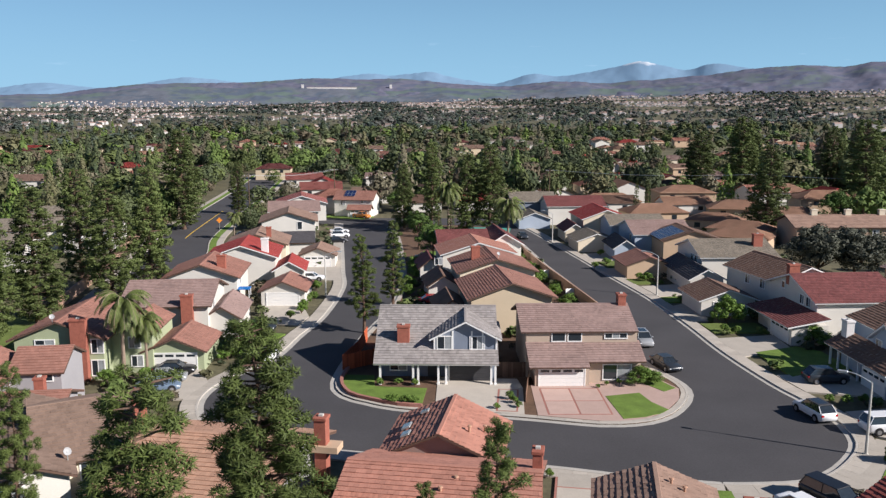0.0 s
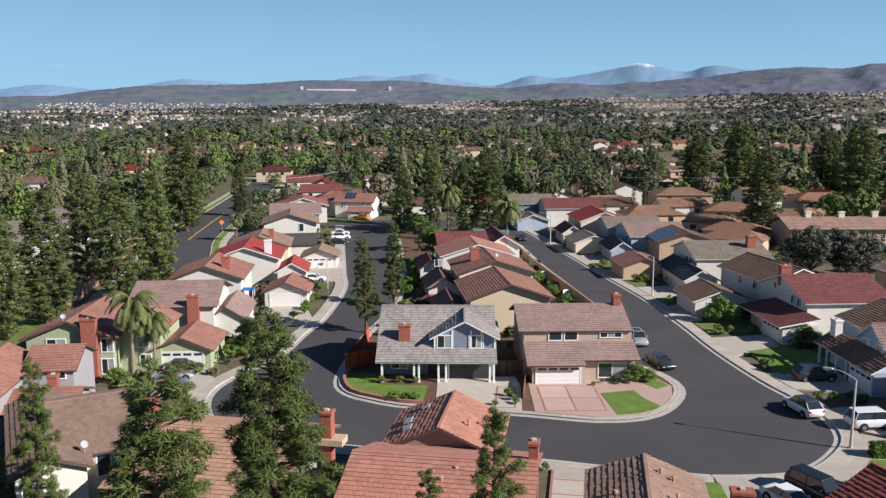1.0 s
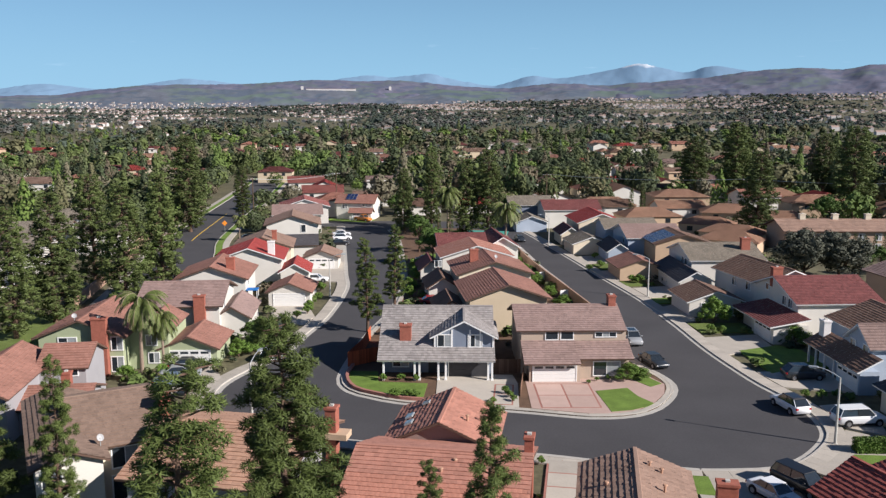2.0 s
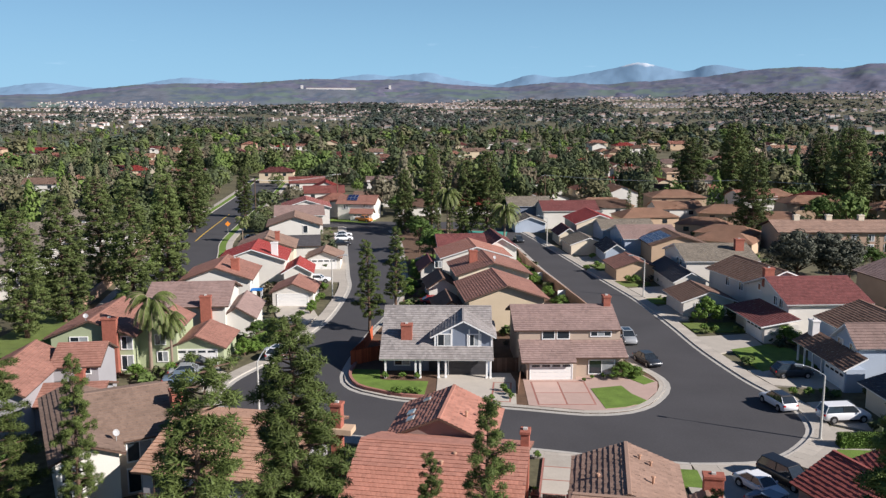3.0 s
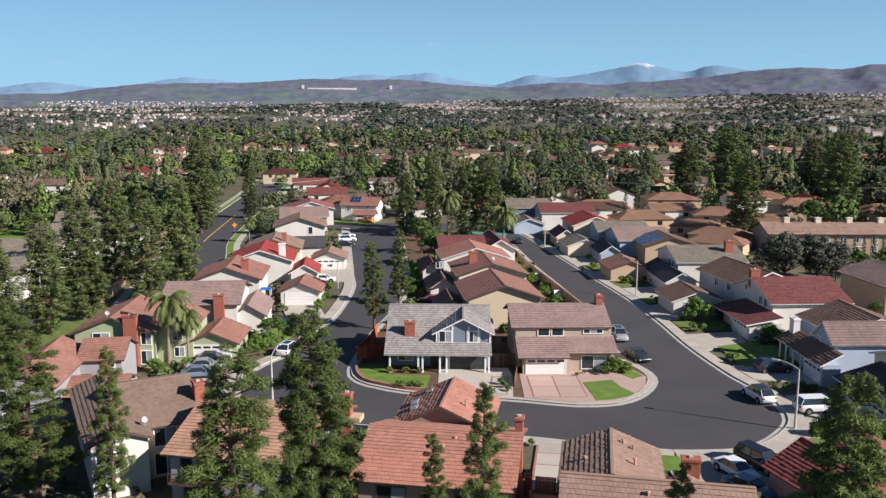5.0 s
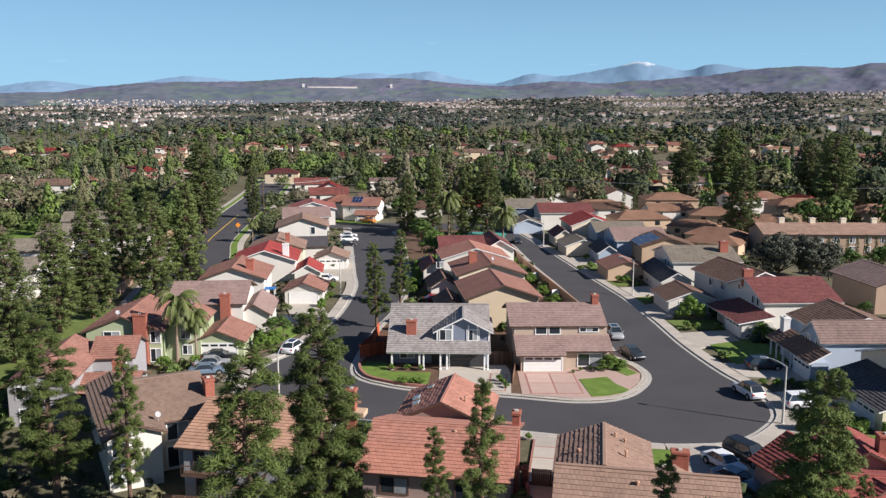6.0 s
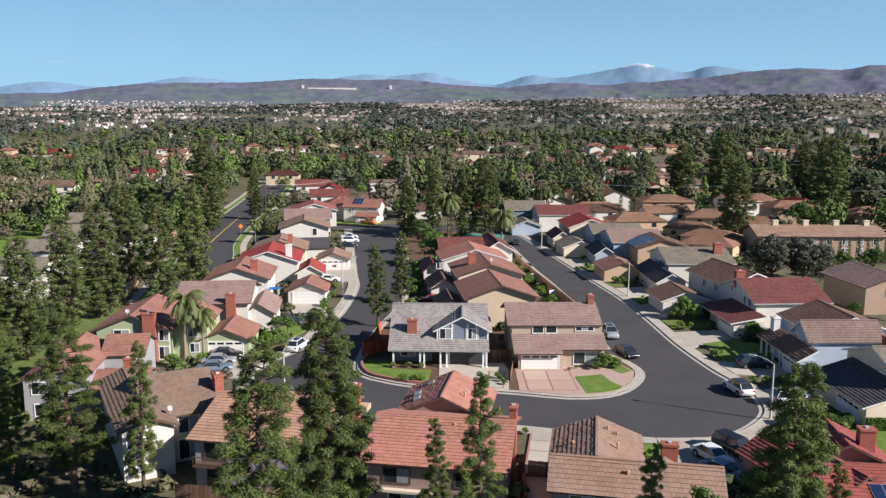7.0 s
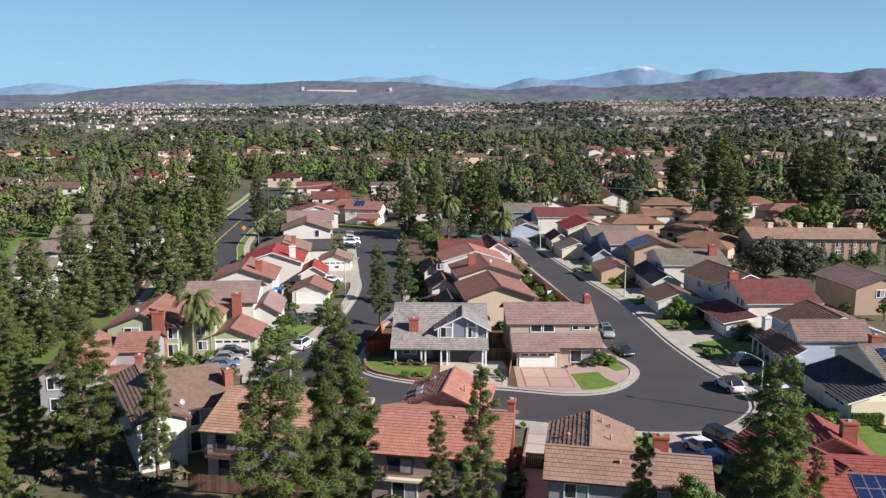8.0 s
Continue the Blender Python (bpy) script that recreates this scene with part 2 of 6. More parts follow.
def slab(name, pts, z0, z1, material, label="", kind="structure", category="", parent=None):
    """A solid plate over a plan polygon."""
    if name in ("road", "driveway", "pavement", "island_ground", "lawn"):
        PAVED.append((name, [(p[0], p[1]) for p in pts]))
    bm = bmesh.new()
    f = bm.faces.new([bm.verts.new((p[0], p[1], z0)) for p in pts])
    e = bmesh.ops.extrude_face_region(bm, geom=[f])
    for v in e["geom"]:
        if isinstance(v, bmesh.types.BMVert):
            v.co.z = z1
    bmesh.ops.recalc_face_normals(bm, faces=bm.faces)
    bmesh.ops.triangulate(bm, faces=[q for q in bm.faces if len(q.verts) > 4])
    ob = mesh_ob(name, bm, material, parent)
    return tagged(ob, label, category, "", kind)


# ---- ground, streets ----
def terrain(x, y):
    """Height of the land: level among the houses, then rising slowly to the far side of the valley."""
    r = min(math.hypot(x, y), 3900)
    t = max(0.0, (r - 420) / 2600)
    side = min(1.0, max(0.0, 0.55 + x / 3600))
    foot = max(0.0, (r - 2300) / 1600) ** 1.4 * 48 * side
    return 46 * t ** 1.25 * (0.6 + 0.4 * side) + foot + (7 * noise.noise(Vector((x / 420, y / 420, 0))) * min(1, t * 5) if t else 0)


radii = [0.1, 60, 120, 180, 240, 320, 420, 520, 650, 800, 1000, 1250, 1500, 1800, 2150, 2500, 2900, 3300, 3700, 4100, 4600, 4950]
NA = 120
gv = [(r * math.sin(2 * math.pi * a / NA), r * math.cos(2 * math.pi * a / NA), 0) for r in radii for a in range(NA)]
gv = [(x, y, terrain(x, y)) for x, y, _ in gv]
gf = [(i * NA + a, i * NA + (a + 1) % NA, (i + 1) * NA + (a + 1) % NA, (i + 1) * NA + a)
      for i in range(len(radii) - 1) for a in range(NA)]
ground = tagged(raw("ground", gv, gf, SOIL), "brown and green yard soil reaching across the valley", "ground", "", "structure")

OUTER_R = [(19.0, 60.5), (21.2, 60.6), (25.5, 61.2), (28.5, 63.1), (31.0, 65.8), (32.7, 68.3), (33.6, 70.9), (33.9, 75.0), (32.9, 80.2),
           (31.4, 85.8), (29.5, 97.5), (28.3, 111.1), (26.4, 126.8), (22.9, 144.8), (19.1, 165.2), (13.0, 196.5), (9.0, 214)]
OUTER_L = [(-38, 214), (-33, 185), (-26.6, 148.4), (-24.0, 133.4), (-23.5, 114), (-24.6, 103), (-25.5, 93), (-28.3, 86), (-29.6, 80.5),
           (-28.8, 75.3), (-26, 70.5), (-20, 67.4), (-13.3, 65.7), (-4, 64.3), (4.8, 63.2), (12, 61.6), (19.0, 60.5)]
ISLAND = [(-24.5, 208), (-20.5, 190), (-16.5, 160), (-14.2, 138), (-14.0, 120), (-15.8, 104), (-16.4, 94), (-16.4, 84), (-14.7, 79.8),
          (-12.0, 77.9), (-9.0, 76.5), (-4, 75.6), (1.5, 74.8), (5.0, 74.2), (7.7, 73.6), (10.9, 73.0), (13.0, 73.1), (15.8, 73.9),
          (18.4, 76.0), (20.8, 80.1), (21.6, 83.6), (21.0, 86.8), (19.8, 89.8), (18.8, 94), (18.5, 100), (18.6, 108), (18.0, 118), (16.5, 127), (14.5, 140),
          (11.8, 156), (9.6, 173), (7.4, 188), (2, 208)]
outer_r, outer_l, island = smooth_line(OUTER_R), smooth_line(OUTER_L), smooth_line(ISLAND)
far_side = [Vector(p) for p in ((22, 222), (10, 226), (-36, 226), (-66, 222), (-66, 213))]
slab("road", outer_l + outer_r[1:] + far_side, 0.004, 0.03, ASPHALT, "dark grey asphalt street with a wide bend", category="road")
slab("island_ground", island + [Vector((-6, 211)), Vector((-18, 211))], 0.0, 0.14, MULCH, "raised block of brown yard soil", category="ground")
def walkway(line, d0, d1):
    """Pavement flags, one object each near the bend, joined farther off."""
    e = empty("pavement", line[0].x, line[0].y, 0, 0, "pale concrete pavement flags behind the kerb", "pavement", "", "structure")
    o = Vector((line[0].x, line[0].y, 0))
    a, b = offset_line(line, d0), offset_line(line, d1)
    rest_v, rest_f = [], []
    for i in range(len(line) - 1):
        q = [a[i], a[i + 1], b[i + 1], b[i]]
        c = sum(q, Vector((0, 0))) / 4
        q = [c + (k - c) * 0.985 for k in q]
        v = [(k.x - o.x, k.y - o.y, z) for z in (0.02, 0.175) for k in q]
        f = [(4, 5, 6, 7), (0, 1, 5, 4), (1, 2, 6, 5), (2, 3, 7, 6), (3, 0, 4, 7)]
        if d1 - d0 < 0:
            f = [t[::-1] for t in f]
        if c.y < 128:
            raw("flag", v, f, CONCRETE, e)
        else:
            n = len(rest_v)
            rest_v += v
            rest_f += [tuple(n + t for t in w) for w in f]
    if rest_v:
        raw("far_flags", rest_v, rest_f, CONCRETE, e)["kind"] = "stuff"


for line, nm in ((outer_l, "outer"), (outer_r, "outer"), (island, "inner")):
    d = -1 if nm == "outer" else 1
    ribbon("gutter", line, 0.0, -0.6 * d, 0.03, 0.042, GUTTER, "pale concrete gutter along the street", category="gutter")
    ribbon("kerb", line, 0.0, 0.22 * d, 0.0, 0.19, KERB, "pale concrete kerb", category="kerb")
    walkway(line, 0.22 * d, (1.75 if nm == "outer" else 0.7) * d)

# the wider street beyond the left row
CL = smooth_line([(-53.5, 119), (-58.5, 142), (-64.5, 165), (-70.5, 187), (-77, 230), (-87, 300), (-100, 380)], 4)
ribbon("road", CL, 6.2, -6.2, 0.004, 0.035, ASPHALT, "wide asphalt avenue with a yellow centre line", category="road")
ribbon("road_marking", [q for q in CL if 184 < q[1] < 242], 0.14, -0.14, 0.035, 0.045, PAINT_Y, "yellow painted centre line", category="road marking")
for d in (1, -1):
    ribbon("kerb", CL, 6.2 * d, 6.45 * d, 0.0, 0.17, KERB, "pale concrete kerb", category="kerb")
    ribbon("lawn", CL, 6.45 * d, 8 * d, 0.0, 0.15, GRASS, "green grass verge", category="lawn")
    ribbon("pavement", CL, 8 * d, 9.5 * d, 0.0, 0.16, CONCRETE, "pale concrete pavement", category="pavement")


# ---- houses ----
def roof_plane(P, u, v, course, tile, lift, out, pieces=0):
    """Stepped tile courses over a rectangle: P eave corner, u along the eave, v up the slope. Returns poses of single tiles."""
    n = u.cross(v).normalized()
    L, S = u.length, v.length
    ud, vd = u / L, v / S
    rows, cols = max(2, round(S / course)), max(2, round(L / tile))
    verts, faces = out
    single = []
    for r in range(rows):
        a, b = S * r / rows, S * (r + 1) / rows + 0.04
        shift = 0.5 * (r % 2)
        for c in range(-1, cols):
            x0, x1 = max(0, (c + shift) / cols * L), min(L, (c + 1 + shift) / cols * L)
            if x1 - x0 < 0.03:
                continue
            whole = x1 - x0 > 0.98 * L / cols and b < S
            if whole and len(single) < pieces:
                m = Matrix((ud, vd, n)).transposed().to_4x4()
                single.append(Matrix.Translation(P + ud * x0 + vd * a) @ m)
                continue
            h = lift * (1 + 0.25 * random.uniform(-1, 1))
            k = len(verts)
            A, B = P + ud * x0 + vd * a, P + ud * x1 + vd * a
            verts += [A, B, A + n * h, B + n * h, P + ud * x1 + vd * min(b, S) + n * 0.012, P + ud * x0 + vd * min(b, S) + n * 0.012]
            faces += [(k, k + 1, k + 3, k + 2), (k + 2, k + 3, k + 4, k + 5)]
    return single, L / cols, S / rows + 0.04


def prism_walls(h, x0, x1, y0, y1, z0, ze, zr, axis, material, label=""):
    """Walls of a gabled block, ridge along the axis."""
    bm = bmesh.new()
    if axis == "x":
        ym = (y0 + y1) / 2
        prof = [(y0, z0), (y1, z0), (y1, ze), (ym, zr - 0.08), (y0, ze)]
        ends = [[bm.verts.new((x, p, z)) for p, z in prof] for x in (x0, x1)]
    else:
        xm = (x0 + x1) / 2
        prof = [(x0, z0), (x1, z0), (x1, ze), (xm, zr - 0.08), (x0, ze)]
        ends = [[bm.verts.new((p, y, z)) for p, z in prof] for y in (y0, y1)]
    n = len(prof)
    for e in ends:
        bm.faces.new(e)
    for i in range(n):
        bm.faces.new((ends[0][i], ends[0][(i + 1) % n], ends[1][(i + 1) % n], ends[1][i]))
    bmesh.ops.recalc_face_normals(bm, faces=bm.faces)
    return part("wall", bm, material, h, label)


def plate(corners, t):
    """A thick plate below four corners."""
    bm = bmesh.new()
    n = (corners[1] - corners[0]).cross(corners[3] - corners[0]).normalized()
    if n.z < 0:
        n = -n
    top = [bm.verts.new(c) for c in corners]
    low = [bm.verts.new(c - n * t) for c in corners]
    bm.faces.new(top), bm.faces.new(low[::-1])
    for i in range(4):
        bm.faces.new((top[i], low[i], low[(i + 1) % 4], top[(i + 1) % 4]))
    bmesh.ops.recalc_face_normals(bm, faces=bm.faces)
    return bm


def slope(h, E0, E1, R0, R1, roof, trim, detail=1, pieces=0):
    """One roof slope from eave E0-E1 up to R0-R1 (rectangle), with tiles, and a fascia board."""
    E0, E1, R0, R1 = Vector(E0), Vector(E1), Vector(R0), Vector(R1)
    u, v = E1 - E0, R0 - E0
    if u.cross(v).z < 0:
        E0, E1, R0, R1 = E1, E0, R1, R0
        u, v = E1 - E0, R0 - E0
    ob = part("roof", plate([E0, E1, R1, R0], 0.16), trim, h)
    verts, faces = [], []
    single, w, d = roof_plane(E0, u, v, 0.42 / min(detail, 1.4), 0.36 if detail >= 1 else 0.8, 0.075, (verts, faces), pieces)
    if single:
        me = bpy.data.meshes.new("roof_tile")
        g = 0.003
        me.from_pydata([(g, 0, 0), (w - g, 0, 0), (g, 0.0, 0.06), (w * 0.5, -0.006, 0.07), (w - g, 0.0, 0.06), (g, d, 0.012), (w * 0.5, d, 0.02), (w - g, d, 0.012)], [],
                       [(0, 1, 4, 3, 2), (2, 3, 6, 5), (3, 4, 7, 6), (0, 2, 5), (1, 7, 4)])
        me.materials.append(PIECE[roof])
        for m in single:
            t = new("roof_tile", me)
            t.parent, t.matrix_local = ob, m @ pose(0, 0, random.uniform(-0.008, 0.008), random.uniform(-0.6, 0.6))
    t = raw("roof_tiles", verts, faces, ROOFS[roof], ob)
    t["kind"] = "stuff"
    return ob


def gable_roof(h, x0, x1, y0, y1, ze, zr, axis, roof, trim, over=0.5, detail=1, pieces=0):
    if axis == "x":
        m, half = (y0 + y1) / 2, (y1 - y0) / 2
        d = over * (zr - ze) / half
        slope(h, (x0 - over, y0 - over, ze - d), (x1 + over, y0 - over, ze - d), (x0 - over, m, zr), (x1 + over, m, zr), roof, trim, detail, pieces)
        slope(h, (x1 + over, y1 + over, ze - d), (x0 - over, y1 + over, ze - d), (x1 + over, m, zr), (x0 - over, m, zr), roof, trim, detail)
        caps = boxes((x0 - over, x1 + over, m - 0.16, m + 0.16, zr - 0.02, zr + 0.08), bevel=0.03)
    else:
        m, half = (x0 + x1) / 2, (x1 - x0) / 2
        d = over * (zr - ze) / half
        slope(h, (x0 - over, y1 + over, ze - d), (x0 - over, y0 - over, ze - d), (m, y1 + over, zr), (m, y0 - over, zr), roof, trim, detail)
        slope(h, (x1 + over, y0 - over, ze - d), (x1 + over, y1 + over, ze - d), (m, y0 - over, zr), (m, y1 + over, zr), roof, trim, detail)
        caps = boxes((m - 0.16, m + 0.16, y0 - over, y1 + over, zr - 0.02, zr + 0.08), bevel=0.03)
    part("ridge_cap", caps, ROOFS[roof], h)


def block(h, x0, x1, y0, y1, ze, zr, axis, wall, roof, trim=None, over=0.5, z0=0.0, detail=1, pieces=0):
    prism_walls(h, x0, x1, y0, y1, z0, ze, zr, axis, wall)
    gable_roof(h, x0, x1, y0, y1, ze, zr, axis, roof, trim or TRIM, over, detail, pieces)


def chimney(h, x, y, z0, z1, material=None, w=0.9, d=0.7):
    c = part("chimney", boxes((x - w / 2, x + w / 2, y - d / 2, y + d / 2, z0, z1 - 0.25), bevel=0.02), material or BRICK, h)
    part("cap", boxes((x - w / 2 - 0.08, x + w / 2 + 0.08, y - d / 2 - 0.08, y + d / 2 + 0.08, z1 - 0.25, z1), bevel=0.03), material or BRICK, c)
    part("flue", boxes((x - 0.16, x + 0.16, y - 0.16, y + 0.16, z1, z1 + 0.14)), POLECON, c)


def at_wall(x, y, z, facing):
    """Pose of a thing set on a wall: its own -y looks out; facing s, n, w, e or degrees."""
    ang = {"s": 0, "e": 90, "n": 180, "w": -90}.get(facing, facing)
    return pose(x, y, z, 0, 0, ang)


def window(h, x, y, z, facing, w=1.5, hgt=1.2, panes=2, trim=None, glass=None):
    """A framed window; z is its sill."""
    m = at_wall(x, y, z, facing)
    trim = trim or TRIM
    f = 0.11
    fr = boxes((-w / 2 - f, w / 2 + f, -0.07, 0.04, -f, 0), (-w / 2 - f, w / 2 + f, -0.07, 0.04, hgt, hgt + f),
               (-w / 2 - f, -w / 2, -0.065, 0.04, 0, hgt), (w / 2, w / 2 + f, -0.065, 0.04, 0, hgt))
    win = part("window", fr, trim, h)
    win.matrix_local = m
    for i in range(panes):
        a, b = -w / 2 + w * i / panes, -w / 2 + w * (i + 1) / panes
        part("pane", boxes((a + 0.02, b - 0.02, -0.03, 0.02, 0.02, hgt - 0.02)), (glass or GLASS) if i % 2 == 0 else (CURTAIN if glass is None else glass), win)
        if i:
            part("mullion", boxes((a - 0.035, a + 0.035, -0.055, 0.02, 0, hgt)), trim, win)
    return win


def garage_door(h, x, y, facing, w=4.9, hgt=2.15, material=None, lights=True, z=0.0):
    m = at_wall(x, y, z, facing)
    door = part("garage_door", boxes((-w / 2 - 0.12, -w / 2, -0.07, 0.03, 0, hgt + 0.12), (w / 2, w / 2 + 0.12, -0.07, 0.03, 0, hgt + 0.12),
                                     (-w / 2, w / 2, -0.07, 0.03, hgt, hgt + 0.12)), TRIM, h)
    door.matrix_local = m
    for i in range(4):
        part("panel", boxes((-w / 2, w / 2, -0.035, 0.03, hgt * i / 4 + 0.008, hgt * (i + 1) / 4 - 0.008), bevel=0.006), material or DOORWHITE, door)
    if lights:
        for i in range(4):
            a = -w / 2 + w * i / 4
            part("pane", boxes((a + 0.14, a + w / 4 - 0.14, -0.045, 0.0, hgt * 0.82, hgt * 0.95)), GLASS, door)


def front_door(h, x, y, facing, material=None, z=0.0):
    d = part("door", boxes((-0.5, 0.5, -0.05, 0.02, 0, 2.1), bevel=0.01), material or BROWNTRIM, h)
    d.matrix_local = at_wall(x, y, z, facing)


def solar(h, x, y, z, pitch, facing, nx, ny):
    """A solar array lying on a slope that rises away from facing."""
    ang = {"s": 0, "e": 90, "n": 180, "w": -90}.get(facing, facing)
    base = pose(x, y, z, 0, 0, ang) @ pose(0, 0, 0, pitch)
    for i in range(nx):
        for j in range(ny):
            p = part("solar_panel", boxes((i * 1.05, i * 1.05 + 1.0, j * 1.7, j * 1.7 + 1.64, 0.08, 0.12)), STEEL, h, "dark blue solar panel")
            p.matrix_local = base
            part("cell", boxes((i * 1.05 + 0.03, i * 1.05 + 0.97, j * 1.7 + 0.03, j * 1.7 + 1.61, 0.12, 0.125)), SOLAR, p)


def vents(h, spots):
    for x, y, z in spots:
        bm = bmesh.new()
        bmesh.ops.create_cone(bm, cap_ends=True, segments=10, radius1=0.09, radius2=0.09, depth=0.5, matrix=Matrix.Translation((x, y, z + 0.1)))
        bmesh.ops.create_cone(bm, cap_ends=True, segments=10, radius1=0.17, radius2=0.12, depth=0.1, matrix=Matrix.Translation((x, y, z + 0.36)))
        part("roof_vent", bm, ROOFS["apricot"], h)


def dish(h, x, y, z):
    bm = bmesh.new()
    bmesh.ops.create_uvsphere(bm, u_segments=14, v_segments=8, radius=0.42)
    bmesh.ops.delete(bm, geom=[v for v in bm.verts if v.co.z > -0.24], context="VERTS")
    bmesh.ops.solidify(bm, geom=bm.faces[:], thickness=0.02)
    for v in bm.verts:
        v.co.z += 0.35
    d = part("satellite_dish", bm, DISH, h, "pale grey satellite dish")
    d.matrix_local = pose(x, y, z + 0.7, 60, 0, 25)
    part("mast", boxes((-0.03, 0.03, -0.03, 0.03, -0.8, 0.0)), STEEL, d).matrix_local = pose(0, 0, 0, -60)


def house(x, y, rot, label, group="houses along the streets"):
    return empty("house", x, y, 0, rot, label, "house", group)


# grey house with a dormer, on the block's tip
h = house(-5.4, 84.0, 1.5, "blue-grey two-storey house with a grey shake roof and dormer")
prism_walls(h, -6.2, 6.6, 2.6, 12, 0, 3.6, 7.0, "x", BLUEGREY)
part("wall", boxes((-6.2, 6.6, 7.6, 12, 3.4, 5.1)), BLUEGREY, h)
slope(h, (-6.7, -0.7, 2.55), (6.9, -0.7, 2.55), (-6.7, 7.6, 7.1), (6.9, 7.6, 7.1), "grey", TRIM)
slope(h, (6.9, 12.6, 4.9), (-6.7, 12.6, 4.9), (6.9, 7.6, 7.1), (-6.7, 7.6, 7.1), "grey", TRIM)
part("ridge_cap", boxes((-6.7, 6.9, 7.44, 7.76, 7.08, 7.2), bevel=0.03), ROOFS["grey"], h)
block(h, -0.1, 6.7, 1.3, 8.0, 5.2, 6.95, "y", BLUEGREY, "grey", TRIM, 0.6, z0=3.0)
for x in (-0.1, 1.9, 4.0, 5.2, 6.7):
    part("corner_board", boxes((x - 0.09, x + 0.09, 1.22, 1.32, 3.2, 5.2 if x in (-0.1, 6.7) else 5.75)), TRIM, h)
part("frieze_board", boxes((-0.1, 6.7, 1.2, 1.32, 3.3, 3.5)), TRIM, h)
window(h, 1.0, 1.28, 3.75, "s", 1.5, 1.35)
window(h, 4.6, 1.28, 3.75, "s", 1.5, 1.35)
for x in (-6.0, -2.4, -1.85, 0.35, 1.2, 6.1, 6.55):
    part("porch_post", boxes((x - 0.11, x + 0.11, -0.35, -0.13, 0, 2.5), bevel=0.01), TRIM, h)
    part("base_block", boxes((x - 0.15, x + 0.15, -0.39, -0.09, 0, 0.35), bevel=0.01), TRIM, h)
part("porch_beam", boxes((-6.3, 6.7, -0.36, -0.12, 2.35, 2.6)), TRIM, h)
part("wall", boxes((1.25, 6.55, 1.0, 2.7, 0, 3.0)), BLUEGREY, h)
garage_door(h, 3.8, 0.98, "s", 4.5, 2.1, DARKDOOR, False)
front_door(h, -0.4, 2.55, "s", DARKDOOR)
window(h, -4.2, 2.57, 0.9, "s", 1.8, 1.2)
chimney(h, -3.6, 2.6, 3.4, 6.1, None, 1.35, 0.9)

# tan house with the white garage door
h = house(5.3, 82.6, 4, "tan two-storey house with a mauve tile roof and white garage door")
part("wall", boxes((0.2, 6.1, 1.0, 5, 0, 2.6), (6.1, 11.9, 1.9, 6, 0, 2.7)), BEIGE, h)
prism_walls(h, -0.4, 12.0, 4.2, 14.4, 0, 5.5, 7.25, "x", BEIGE)
slope(h, (-0.5, 0.2, 2.45), (6.0, 0.2, 2.45), (-0.5, 4.3, 4.2), (6.0, 4.3, 4.2), "mauve", BROWNTRIM)
slope(h, (6.004, 1.1, 2.75), (12.3, 1.1, 2.75), (6.004, 4.6, 4.2), (12.3, 4.6, 4.2), "mauve", BROWNTRIM)
gable_roof(h, -0.6, 11.6, 4.3, 14.4, 5.55, 7.3, "x", "mauve", BROWNTRIM, 0.45)
garage_door(h, 3.1, 0.98, "s", 4.9, 2.1)
window(h, 9.3, 1.88, 0.6, "s", 3.0, 1.6, 2)
window(h, 3.2, 4.17, 4.3, "s", 1.4, 0.95, 1)
window(h, 5.0, 4.17, 4.3, "s", 1.4, 0.95, 1)
window(h, 9.6, 4.17, 4.6, "s", 2.4, 0.5, 3)
chimney(h, 11.3, 9.4, 5.8, 8.5, None, 0.9, 1.2)
vents(h, [(2.2, 7.6, 6.1), (7.4, 8.6, 6.5), (7.9, 8.6, 6.5)])

# left row, near to far
h = house(-47.0, 83.6, 6, "sage green two-storey house with a rust tile roof and brick chimney")
block(h, -4.8, 4.8, 0, 12, 5.0, 6.9, "y", GREEN, "rust", BROWNTRIM, 0.6)
block(h, 4.8, 9.4, 2.5, 11, 4.8, 6.0, "y", GREEN, "rust", BROWNTRIM, 0.4)
chimney(h, 2.4, -0.42, 0, 7.2, None, 1.7, 0.8)
window(h, -1.5, -0.02, 4.2, "s", 2.0, 0.5, 2)
window(h, 4.15, -0.02, 3.2, "s", 1.2, 1.5, 2)
window(h, 4.1, -0.02, 0.6, "s", 1.3, 1.7, 2)
window(h, 7.4, 2.48, 3.0, "s", 1.2, 1.2, 2)
window(h, 7.6, 2.48, 0.8, "s", 1.2, 1.2, 2)
dish(h, -0.6, 0.2, 6.6)
h = house(-35.6, 87.6, 5, "sage green garage with a rust tile gable roof and white door")
block(h, -3.3, 3.3, 0, 7.5, 2.6, 4.0, "y", GREEN, "rust", BROWNTRIM, 0.5)
garage_door(h, 0, -0.02, "s", 4.9, 2.1)

h = house(-41.2, 99.4, 8, "white two-storey house with a mauve roof and tall brick chimney")
block(h, -5.4, 5.4, 0, 12.6, 5.0, 7.0, "x", WHITE, "mauve", BROWNTRIM, 0.6)
block(h, 4.6, 9.2, 1.0, 11, 3.0, 4.4, "y", WHITE, "mauve", BROWNTRIM, 0.5)
chimney(h, 2.9, -0.4, 0, 6.4, None, 1.5, 0.8)
window(h, -2, -0.02, 3.2, "s", 1.6, 1.1)
window(h, 5.42, 4, 3.4, "e", 1.2, 1.2)

